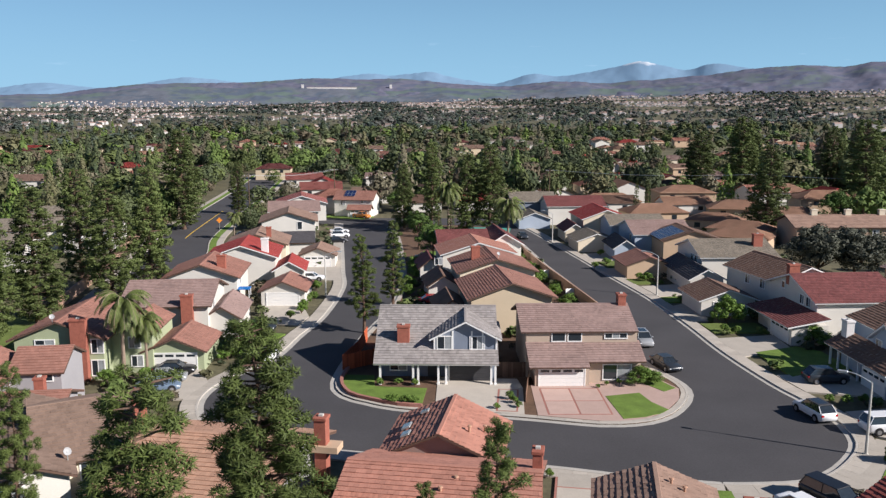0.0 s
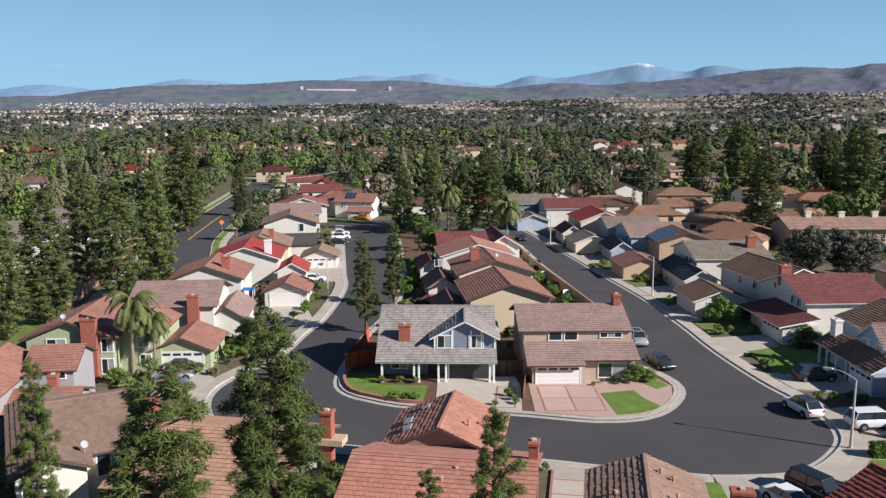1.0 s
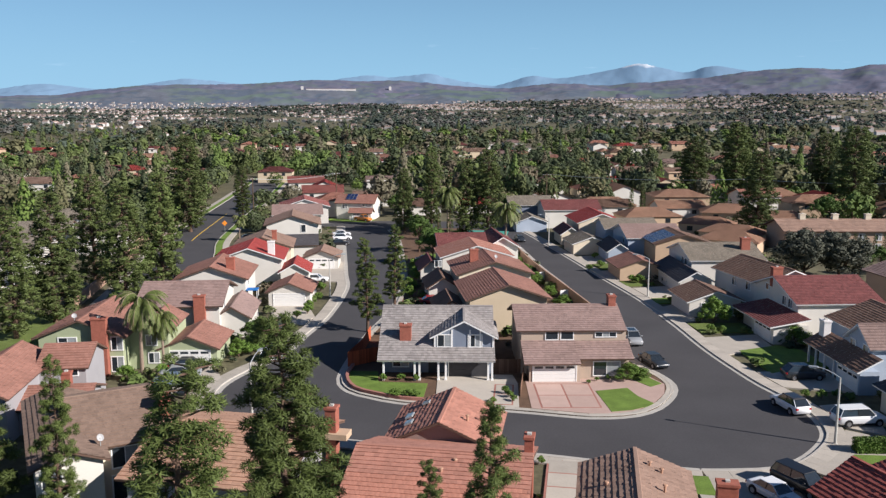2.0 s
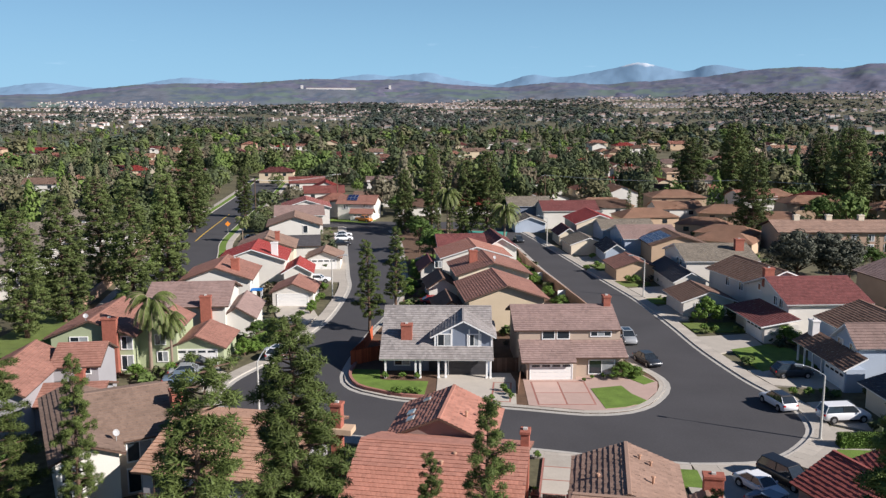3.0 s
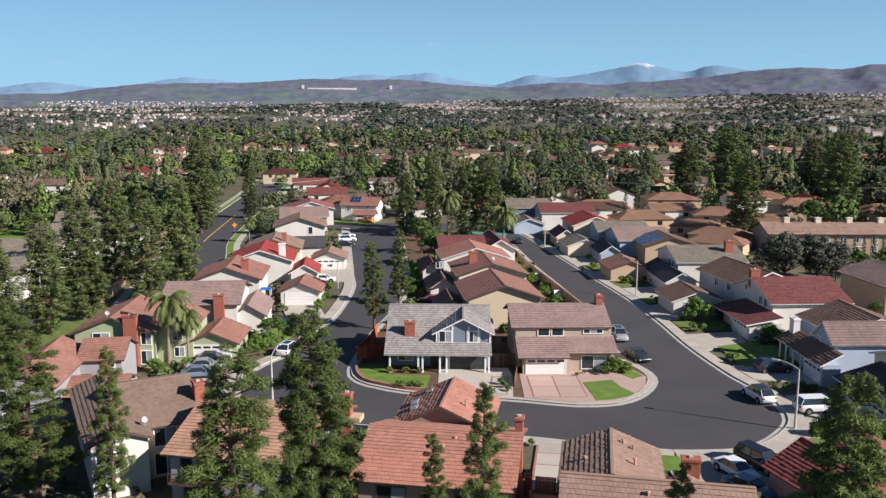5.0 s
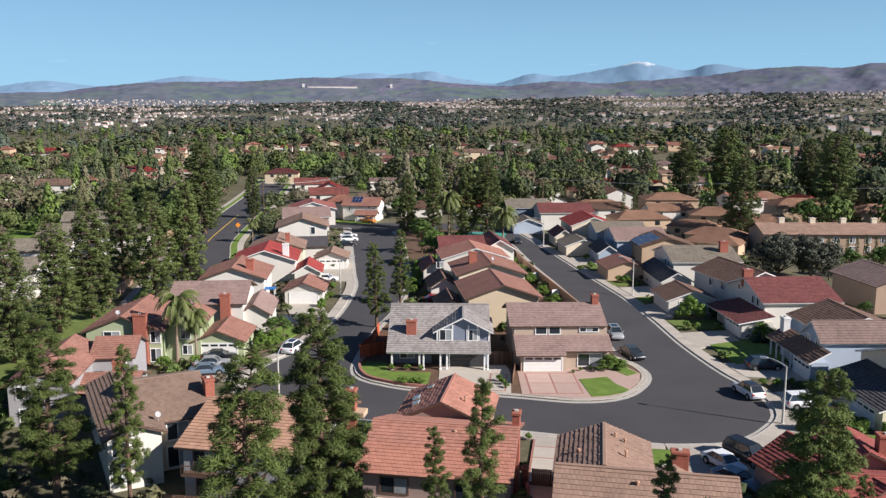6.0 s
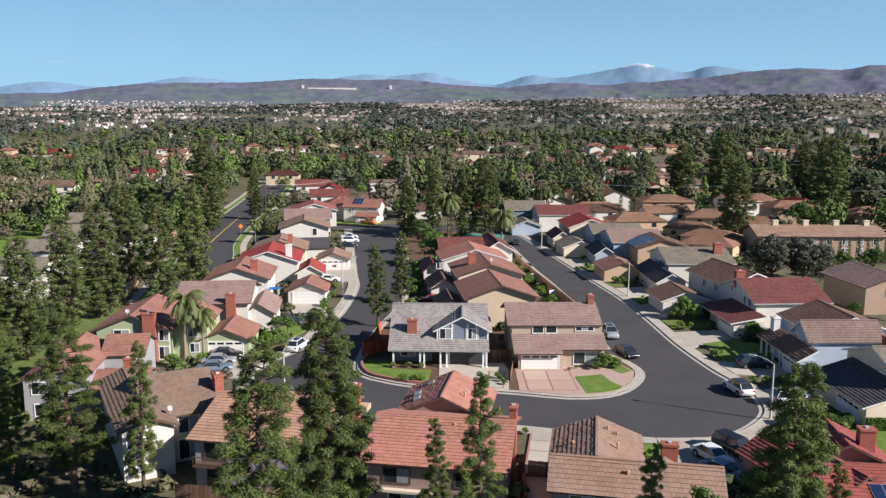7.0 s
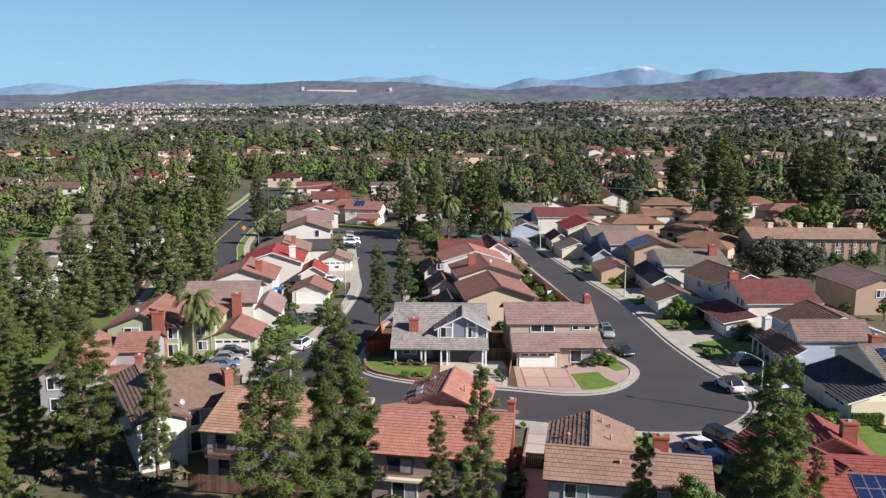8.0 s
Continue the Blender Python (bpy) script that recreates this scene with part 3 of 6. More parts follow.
h = house(-42.6, 117.6, 8, "white two-storey house with a rust tile roof")
block(h, -5.4, 5.2, 0, 11.5, 5.0, 6.9, "y", WHITE, "rust", BROWNTRIM, 0.6)
chimney(h, 2.6, 2.6, 4.5, 7.9, None, 1.3, 0.9)
window(h, 2, -0.02, 3.2, "s", 1.4, 1.2)
window(h, 5.22, 3, 3.3, "e", 1.4, 1.2)
part("tarpaulin", boxes((5.25, 7.1, -0.2, 1.9, 2.9, 2.98), bevel=0.02), mat("blue_tarpaulin", (0.02, 0.16, 0.5), 0.5, 0.15, 2, 0.01), h, "bright blue tarpaulin")
for y in (-0.1, 1.8):
    part("prop", boxes((6.9, 7.0, y - 0.05, y + 0.05, 0, 2.9)), TRIM, h)
h = house(-30.8, 119.6, 4, "white garage with a rust tile gable roof")
block(h, -3.3, 3.3, 0, 7.6, 2.6, 4.0, "y", WHITE, "rust", BROWNTRIM, 0.5)
garage_door(h, 0, -0.02, "s", 4.9, 2.1, lights=False)

h = house(-41.5, 135, 9, "white two-storey house with a bright red tile roof and white chimney")
block(h, -6, 5.6, 0, 11.5, 5.0, 7.0, "y", WHITE, "red", TRIM, 0.6)
block(h, 5.6, 10.5, -2, 6, 3.0, 4.4, "y", WHITE, "red", TRIM, 0.5)
chimney(h, 3.8, 1.2, 4.0, 8.0, WHITEBRICK, 1.2, 0.9)
window(h, -1, -0.02, 3.3, "s", 1.4, 1.1)
h = house(-31.8, 151.5, 6, "white garage with a tan shingle gable roof")
block(h, -3.3, 3.3, 0, 7.5, 2.6, 3.9, "y", WHITE, "tan", BROWNTRIM, 0.5)
garage_door(h, 0, -0.02, "s", 4.9, 2.1)

h = house(-42.5, 148.5, 10, "cream two-storey house with a tan shingle roof")
block(h, -5.6, 5.2, 0, 11, 5.0, 6.9, "y", CREAM, "tan", BROWNTRIM, 0.6)
chimney(h, 2, 2, 4.5, 8.0)
h = house(-45.0, 182, 12, "white two-storey house with a tan roof and dark doorway")
block(h, -5.5, 6.5, 0, 12, 5.0, 7.0, "y", WHITE, "tan", BROWNTRIM, 0.7)
window(h, 3, -0.02, 3.0, "s", 1.0, 1.7, 1)
window(h, 6.52, 3, 3.0, "e", 1.3, 1.2)
h = house(-40.5, 165, 12, "white single-storey house with a dark grey roof")
block(h, -5, 5, 0, 8, 2.8, 4.4, "x", WHITE, "slate", BROWNTRIM, 0.5)
h = house(-47.5, 201, 13, "white two-storey house with a mauve roof")
block(h, -6, 6, 0, 12, 5.0, 6.9, "x", WHITE, "mauve", TRIM, 0.6)
h = house(-49.5, 219, 13, "two-storey house with a rose-red tile roof")
block(h, -6.5, 6.5, 0, 12, 5.0, 7.0, "y", WHITE, "rose", TRIM, 0.6)
h = house(-37, 229, -6, "white two-storey house with a rust roof at the street's end")
block(h, -5.5, 5.5, 0, 9, 5.0, 7.0, "x", WHITE, "rust", BROWNTRIM, 0.5)
block(h, -0.8, 5.5, -3, 0, 2.6, 3.6, "x", WHITE, "rust", BROWNTRIM, 0.4)
garage_door(h, 2.4, -3.02, "s", 4.8, 2.1)
window(h, -3, -0.02, 3.3, "s", 1.4, 1.2)
window(h, 3, -0.02, 3.9, "s", 1.4, 1.0)
solar(h, -3.0, 1.2, 5.65, 24, "s", 3, 2)

# the row between the two streets
h = house(3.6, 105.6, 9, "buff two-storey house with a rust tile roof")
block(h, -5.4, 5.6, 0, 12.4, 5.1, 7.0, "y", YELLOW, "rust", BROWNTRIM, 0.7)
block(h, -9.5, -5.4, 4, 11.5, 2.7, 4.0, "y", WHITE, "brown", BROWNTRIM, 0.5)
h = house(2.0, 123.5, 9, "two-storey house with a rust tile roof and brick chimney")
block(h, -5.8, 6, 0, 12, 5.1, 7.0, "y", CREAM, "rust", BROWNTRIM, 0.6)
block(h, -10.5, -5.8, 2, 10, 2.7, 4.2, "y", WHITE, "brown", BROWNTRIM, 0.5)
chimney(h, -2.6, 5.5, 5.2, 8.2, None, 1.4, 1.0)
dish(h, 0.4, 1.2, 6.9)
h = house(-2.6, 139.5, 9, "two-storey house with a terracotta and rust tile roof")
block(h, -4.6, 8, 0, 10, 5.1, 7.0, "y", WHITE, "terracotta", TRIM, 0.6)
block(h, -8.5, -4.6, 1, 9, 2.7, 4.2, "y", WHITE, "crimson", BROWNTRIM, 0.5)
window(h, -5.4, -0.02, 3.2, "s", 1.2, 1.1)
h = house(0.2, 152.5, 9, "white two-storey house with a crimson tile roof")
block(h, -8.5, 0.5, 0, 8.6, 5.1, 6.9, "x", WHITE, "crimson", TRIM, 0.6)
block(h, 0.5, 6.6, -2, 11, 5.1, 6.9, "y", WHITE, "crimson", TRIM, 0.6)
window(h, -6, -0.02, 3.3, "s", 1.4, 1.1)

# right row, near to far
h = house(52.0, 67.1, 4, "grey-beige two-storey house with solar panels on a khaki roof")
block(h, -5, 8, 0, 12, 5.1, 7.2, "x", CREAM, "khaki", TRIM, 0.5)
slope(h, (-10.6, 10.6, 2.7), (-10.6, -2.4, 2.7), (-4.95, 10.6, 4.5), (-4.95, -2.4, 4.5), "slate", TRIM)
part("wall", boxes((-9.8, -5, -1.8, 10, 0, 2.75)), CREAM, h)
garage_door(h, -9.82, 2.0, "w", 4.8, 2.1)
chimney(h, -2.5, 7.5, 5.5, 8.0, None, 1.3, 0.9)
solar(h, -3.7, 0.3, 5.27, 19.3, "s", 9, 3)
window(h, -5.02, 4.0, 3.2, "w", 1.2, 1.3)
h = house(47.6, 83.2, 4, "pale blue two-storey house with a mauve tile roof and white chimney")
block(h, -4.3, 5.2, 0, 5.2, 5.1, 7.0, "x", PALEBLUE, "cocoa", TRIM, 0.5)
block(h, -2.0, 9, 4.4, 14.4, 5.0, 7.0, "y", PALEBLUE, "brown", TRIM, 0.5)
slope(h, (-7.0, 10.8, 2.7), (-7.0, -2.2, 2.7), (-4.25, 10.8, 4.2), (-4.25, -2.2, 4.2), "brown", TRIM)
part("wall", boxes((-6.4, -4.2, -1.7, 3.2, 0, 2.7), (-5.0, -4.2, 3.2, 10.4, 0, 2.7)), PALEBLUE, h)
garage_door(h, -6.42, 0.8, "w", 4.4, 2.1)
for y in (4, 6.2, 8.4, 10.2):
    part("porch_post", boxes((-6.5, -6.3, y - 0.1, y + 0.1, 0, 2.7)), TRIM, h)
chimney(h, -4.9, 9.6, 2.8, 5.7, WHITEBRICK, 0.9, 1.2)
window(h, -4.32, 1.2, 3.3, "w", 1.1, 1.5)
window(h, -4.32, 4.0, 3.3, "w", 1.1, 1.5)
h = house(49, 105.4, 6, "white two-storey house with a crimson tile roof and white garage door")
block(h, -5.6, 6, 0, 14, 5.0, 7.3, "x", WHITE, "crimson", TRIM, 0.6)
slope(h, (-11.2, 9.2, 2.5), (-11.2, -3.8, 2.5), (-5.55, 9.2, 3.5), (-5.55, -3.8, 3.5), "crimson", TRIM)
part("wall", boxes((-10.4, -5.6, -3.2, 3.4, 0, 2.55), (-9.4, -5.6, 3.4, 8.6, 0, 2.6)), WHITE, h)
garage_door(h, -10.42, 0.0, "w", 4.8, 2.05)
chimney(h, -4.9, 8.4, 5.5, 8.4, None, 1.5, 0.9)
window(h, -5.62, 4.0, 3.75, "w", 1.1, 1.2)
window(h, -5.62, 2.2, 3.75, "w", 1.1, 1.2)
window(h, -5.62, 9.5, 4.8, "w", 0.9, 0.9, 1)
h = house(47.5, 118.5, 14, "white two-storey house with a brown tile roof")
block(h, -4.8, 5, 0, 14, 5.1, 7.0, "y", WHITE, "brown", TRIM, 0.6)
window(h, -4.82, 4, 3.2, "w", 1.2, 1.3)
window(h, -4.82, 8, 3.2, "w", 1.2, 1.3)
h = house(35.5, 116.4, 6, "white garage with a brown tile gable roof")
block(h, -4, 4, 0, 8, 2.6, 4.0, "y", WHITE, "brown", TRIM, 0.6)
window(h, -1.5, -0.02, 1.0, "s", 1.3, 1.1)
h = house(43.5, 138, 4, "white two-storey house with a khaki shingle roof")
block(h, -6.4, 6.5, 0, 13.5, 5.1, 7.1, "x", WHITE, "khaki", TRIM, 0.5)
block(h, -10.4, -5, -6.5, 9, 2.7, 4.2, "y", WHITE, "slate", TRIM, 0.5)
chimney(h, 4.5, 4.0, 5.5, 8.4, None, 1.6, 1.0)
window(h, -6.42, 3, 3.5, "w", 1.3, 1.2)
window(h, -6.42, 5, 3.5, "w", 1.3, 1.2)
h = house(29.5, 143.5, 6, "tan garage with a brown tile gable roof")
block(h, -4, 4, 0, 8.5, 2.6, 4.0, "y", TAN, "rust", BROWNTRIM, 0.5)
h = house(40, 156, 4, "tan two-storey house with dark solar panels on its roof")
block(h, -5.5, 6, 0, 11, 5.1, 6.9, "y", TAN, "brown", BROWNTRIM, 0.5)
solar(h, -6.0, 9.5, 5.0, 17.5, "w", 8, 3)
h = house(36, 164, 4, "pale blue two-storey house with a mauve roof")
block(h, -5.5, 6, 0, 14, 5.1, 7.0, "x", PALEBLUE, "mauve", TRIM, 0.5)
block(h, -10, -5.5, -2, 8, 2.7, 4.2, "y", PALEBLUE, "slate", TRIM, 0.5)
window(h, -5.52, 3.5, 3.4, "w", 1.2, 1.2)
h = house(24, 171.5, 8, "white garage with a grey tile gable roof")
block(h, -4, 4, 0, 8.5, 2.6, 4.0, "y", CREAM, "khaki", TRIM, 0.5)
h = house(28, 188, 6, "cream two-storey house with a bright red tile roof")
block(h, -5, 6, 0, 14, 5.1, 7.1, "y", CREAM, "red", TRIM, 0.5)
block(h, -9.5, -5, -2, 7, 2.7, 4.2, "y", CREAM, "crimson", TRIM, 0.5)
h = house(34, 179, 6, "grey two-storey house with a khaki roof")
block(h, -6, 6, 0, 10, 5.0, 6.6, "x", PALEBLUE, "khaki", TRIM, 0.5)
h = house(24, 214, 6, "white two-storey house with a mauve red roof")
block(h, -7, 8, 0, 12, 5.1, 7.1, "x", WHITE, "crimson", TRIM, 0.5)
h = house(13, 206, 6, "grey garage with a grey gable roof")
block(h, -4, 4, 0, 9, 2.7, 4.2, "y", PALEBLUE, "khaki", TRIM, 0.5)
h = house(14, 226, 6, "blue-grey two-storey house with a slate roof")
block(h, -6, 6, 0, 12, 5.0, 7.0, "x", BLUEGREY, "khaki", TRIM, 0.5)

# near side of the street
h = house(-2.8, 47.7, -7, "taupe two-storey house with a terracotta tile roof and red chimney")
block(h, -5.8, 5.8, -5.8, 5.8, 5.2, 7.05, "x", TAUPE, "terracotta", BROWNTRIM, 0.6, pieces=300)
block(h, -5.4, 2.8, 5.8, 13.2, 5.15, 6.95, "y", TAUPE, "terracotta", BROWNTRIM, 0.5)
chimney(h, 5.95, 2.0, 0, 7.8, None, 0.65, 1.0)
window(h, -3.2, -5.82, 3.2, "s", 2.2, 1.3, 2, BROWNTRIM)
window(h, -2.8, -5.82, 0.2, "s", 2.2, 2.0, 2)
window(h, 2.6, -5.82, 3.2, "s", 1.6, 1.2, 2, BROWNTRIM)
part("balcony_ledge", boxes((-5.6, 0.4, -6.3, -5.8, 2.45, 2.7), bevel=0.02), CREAM, h)
for x, y, w in ((-3.6, 9.4, 1.0), (-3.3, 7.6, 0.9), (-2.6, 11.6, 0.6)):
    x -= 0.8
    z = 5.15 + 1.8 * (x + 5.4) / 4.1
    p = part("skylight", boxes((-0.35, 0.35, -w / 2, w / 2, 0.02, 0.16), bevel=0.02), STEEL, h, "pale skylight")
    p.matrix_local = pose(x, y, z + 0.1, 0, -23.5)
    part("pane", boxes((-0.29, 0.29, -w / 2 + 0.06, w / 2 - 0.06, 0.16, 0.175)), CURTAIN, p)
vents(h, [(0.6, 8.0, 6.3), (1.6, 9.2, 5.9), (0.2, -2.2, 6.3), (1.0, -1.0, 6.5)])

h = house(12.5, 38.75, -8, "grey two-storey house with a tan tile roof and brick chimney")
block(h, -6.2, 6.2, -2.6, 2.6, 5.75, 7.2, "x", GREY, "tan", BROWNTRIM, 0.5, pieces=300)
block(h, -6.5, 0.6, 2.6, 10.6, 5.1, 6.45, "y", GREY, "tan", BROWNTRIM, 0.5)
block(h, 1.0, 5.2, 2.6, 10.2, 2.4, 3.4, "y", GREY, "tan", BROWNTRIM, 0.3)
chimney(h, 3.6, 10.6, 0, 4.6, None, 1.45, 0.9)
window(h, -4.0, -2.62, 3.9, "s", 1.8, 1.2)
window(h, 2.4, -2.62, 3.9, "s", 1.8, 1.2)
window(h, -3.6, -2.62, 0.9, "s", 2.2, 1.4)
vents(h, [(-0.6, -1.2, 6.5), (-1.2, 5.4, 6.0), (-2.0, 8.8, 6.1), (-1.2, 8.4, 5.8), (-5.0, 6.0, 5.6), (1.4, -1.7, 6.3)])

h = house(34.5, 44, -4, "house with a red tile roof and solar panels")
block(h, -6, 8, -6, 5, 3.0, 5.0, "x", TAUPE, "brick", BROWNTRIM, 0.5)
block(h, -5, 2.5, 5, 10.5, 3.0, 4.8, "y", TAUPE, "brick", BROWNTRIM, 0.5)
chimney(h, 0.6, 6.2, 3.0, 5.9, None, 1.4, 1.0)
solar(h, -2.4, -5.6, 3.15, 20, "s", 7, 2)
h = house(30.05, 47.35, 20, "garage wing with a red tile gable roof")
block(h, -3.5, 3.5, -5.4, 5.4, 3.0, 4.9, "y", TAUPE, "brick", BROWNTRIM, 0.5)

h = house(-33.1, 46.5, 31, "cream two-storey house with a brown shingle roof and brick chimney")
block(h, 0.95, 5.55, 0.5, 16.6, 5.2, 6.15, "y", WHITE, "umber", BROWNTRIM, 0.5)
block(h, 3.9, 10.4, 3.0, 16.4, 5.2, 7.15, "x", CREAM, "umber", BROWNTRIM, 0.6)
chimney(h, 11.0, 5.8, 0, 7.6, None, 0.9, 1.4)
window(h, 2.0, 0.48, 3.3, "s", 1.3, 1.4)
window(h, 2.0, 0.48, 0.7, "s", 1.5, 1.7)
window(h, 7.4, 2.98, 3.0, "s", 1.9, 1.6)
window(h, 7.4, 2.98, 0.3, "s", 2.0, 2.0)
window(h, 0.93, 3.2, 3.2, "w", 1.3, 1.4)
dish(h, 5.6, 2.4, 5.2)
h = house(-19, 52.6, -8, "white two-storey house with a tan tile roof and brick chimney")
# grey stucco here puts the shade on the white walls into their colour
block(h, -5.8, 5.8, -6.4, 6.4, 5.0, 6.9, "x", GREY, "apricot", BROWNTRIM, 0.6)
part("chimney_shelf", boxes((5.3, 8.0, 2.3, 3.7, 5.0, 5.5), bevel=0.02), TAN, h)
chimney(h, 6.6, 3.0, 0, 7.6, None, 0.9, 0.9)
window(h, -3.8, -6.42, 2.9, "s", 2.0, 1.7, 2, BROWNTRIM)
window(h, -3.6, -6.42, 0.2, "s", 2.0, 2.0, 2, BROWNTRIM)
part("balcony", boxes((-5.6, -1.0, -7.4, -6.4, 2.4, 2.55)), BROWNTRIM, h)
part("railing", boxes((-5.6, -1.0, -7.38, -7.32, 3.35, 3.42), *[(-5.6 + i * 0.23, -5.57 + i * 0.23, -7.37, -7.34, 2.55, 3.36) for i in range(21)]), BROWNTRIM, h)
h = house(-47.0, 62.6, 10, "grey two-storey house with a rust tile roof and white windows")
block(h, -3.2, 3.0, 0, 13, 4.9, 6.5, "y", GREY, "rust", BROWNTRIM, 0.5)
block(h, 3.0, 7.6, 8.8, 15.5, 4.9, 6.4, "x", GREY, "rust", BROWNTRIM, 0.4)
block(h, 3.0, 9.0, 2.6, 8.8, 2.8, 3.9, "x", GREY, "rust", BROWNTRIM, 0.5)
chimney(h, 6.4, 6.6, 2.6, 5.0, None, 0.9, 0.8)
window(h, -1.6, -0.02, 3.1, "s", 1.4, 1.3)
window(h, -1.4, -0.02, 0.6, "s", 1.4, 1.3)
window(h, 6.4, 8.78, 3.9, "s", 0.8, 0.8, 1)

# white houses across the avenue
for x, y, r, w in ((-86, 120, 14, 12), (-92, 143, 14, 13), (-97, 166, 15, 12), (-84, 96, 12, 12), (-103, 190, 15, 13), (-110, 216, 15, 13), (-83, 166, 14, 11)):
    h = house(x, y, r, "white two-storey house half hidden by conifers")
    block(h, -w / 2, w / 2, 0, 10, 5.0, 6.8, "x", WHITE, "khaki", BROWNTRIM, 0.5)
    window(h, -2.5, -0.02, 3.2, "s", 1.4, 1.2)
    window(h, 2.5, -0.02, 3.2, "s", 1.4, 1.2)
    window(h, w / 2 + 0.02, 4, 3.2, "e", 1.4, 1.2)


# ---- trees ----
def frame_of(d):
    d = d.normalized()
    a = d.orthogonal().normalized()
    return d, a, d.cross(a)


def limb(verts, faces, p, q, r0, r1, n=6):
    d, a, b = frame_of(q - p)
    k = len(verts)
    for c, r in ((p, r0), (q, r1)):
        verts += [c + (a * math.cos(2 * math.pi * i / n) + b * math.sin(2 * math.pi * i / n)) * r for i in range(n)]
    faces += [(k + i, k + (i + 1) % n, k + n + (i + 1) % n, k + n + i) for i in range(n)]


def puff_shapes(seed, count, width, long, stand):
    """Unit clumps of foliage: narrow blades round a ball, lying on it or standing out of it."""
    rng = np.random.RandomState(seed)
    shapes = []
    for _ in range(4):
        d = rng.normal(0, 1, (count, 3))
        d[:, 2] += 0.25
        d /= np.linalg.norm(d, axis=1)[:, None]
        axis = np.cross(d, rng.normal(0, 1, (count, 3)))
        axis = axis / np.linalg.norm(axis, axis=1)[:, None] + d * rng.uniform(0.2, 1.6, (count, 1)) * stand
        axis /= np.linalg.norm(axis, axis=1)[:, None]
        side = np.cross(axis, d)
        side /= np.linalg.norm(side, axis=1)[:, None]
        c = d * rng.uniform(0.5, 0.92, (count, 1))
        w = width * rng.uniform(0.7, 1.3, (count, 1))
        k = long * rng.uniform(0.65, 1.35, (count, 1))
        shapes.append(np.stack([c - axis * k * 0.4 - side * w, c - axis * k * 0.4 + side * w, c + axis * k * 0.6], 1))
    return shapes


def puff(rng, out, shapes, c, r, squash=0.8):
    """Adds one turned clump of radius r at c."""
    a = rng.uniform(0, 6.28)
    ca, sa = math.cos(a) * r, math.sin(a) * r
    m = np.array([[ca, -sa, 0], [sa, ca, 0], [0, 0, r * squash]])
    out.append(rng.choice(shapes).reshape(-1, 3) @ m.T + np.array(c))


def crown_lists(out):
    v = np.concatenate(out)
    return v.tolist(), np.arange(len(v)).reshape(-1, 3).tolist()


PINE_PUFF = puff_shapes(1, 185, 0.066, 0.66, 0.9)
DENSE_PUFF = puff_shapes(2, 56, 0.16, 0.5, 0.5)
LEAF_PUFF = puff_shapes(3, 62, 0.16, 0.36, 0.3)


def conifer_data(seed, height, radius, limbs, clump, shapes, bare=0.12, lean=0.0, shape=0.75, gap=0.25, rise=0.3, column=1.25):
    """Trunk and foliage of a conifer: limbs of uneven length all round the stem, each carrying rounded clumps of needles."""
    rng = random.Random(seed)
    tv, tf, out = [], [], []
    bend = [Vector((rng.uniform(-1, 1) * lean, rng.uniform(-1, 1) * lean, 0)) for _ in range(7)]
    spine = [Vector((0, 0, height * i / 6)) + bend[i] * (i / 6) for i in range(7)]

    def at(t):
        i = min(5, int(t * 6))
        return spine[i].lerp(spine[i + 1], t * 6 - i)
    r0 = 0.013 * height + 0.06
    for i in range(6):
        limb(tv, tf, spine[i], spine[i + 1], r0 * (1 - i / 6.3), r0 * (1 - (i + 1) / 6.3), 8)
    ang = 0
    for k in range(limbs):
        t = bare + (1 - bare) * ((k + 0.5) / limbs) ** 0.95
        ang += 2.4 + rng.uniform(-0.6, 0.6)
        prof = min(1.0, (1 - t) * column + 0.1) ** shape * min(1.0, (t - bare) * 5 + 0.5)
        bulge = 1 + gap * noise.noise(Vector((math.cos(ang) * 0.9, math.sin(ang) * 0.9, t * height * 0.3 + seed)))
        R = max(0.25, radius * prof * bulge * rng.uniform(1 - gap * 1.6, 1.1))
        p = at(t)
        d = Vector((math.cos(ang), math.sin(ang), rise * rng.uniform(-0.2, 1.0)))
        q = p + d * R
        limb(tv, tf, p, q, 0.045 + 0.015 * R, 0.02, 4)
        steps = max(1, round(R * 0.75 / (clump * 1.25)))
        side = Vector((-d.y, d.x, 0))
        for j in range(steps):
            f = 1 - j * 0.72 / steps
            r = clump * rng.uniform(0.72, 1.25) * (1 if t < 0.9 else 0.75)
            puff(rng, out, shapes, p.lerp(q, f) + side * rng.uniform(-0.7, 0.7) * clump * (1 + R * f * 0.3) + Vector((0, 0, rng.uniform(-0.1, 0.35) * clump)), r)
    for i in range(3):
        puff(rng, out, shapes, at(1.0) - Vector((0, 0, i * clump * 0.8)), clump * (0.45 + 0.15 * i), 1.3)
    lv, lf = crown_lists(out)
    return tv, tf, lv, lf


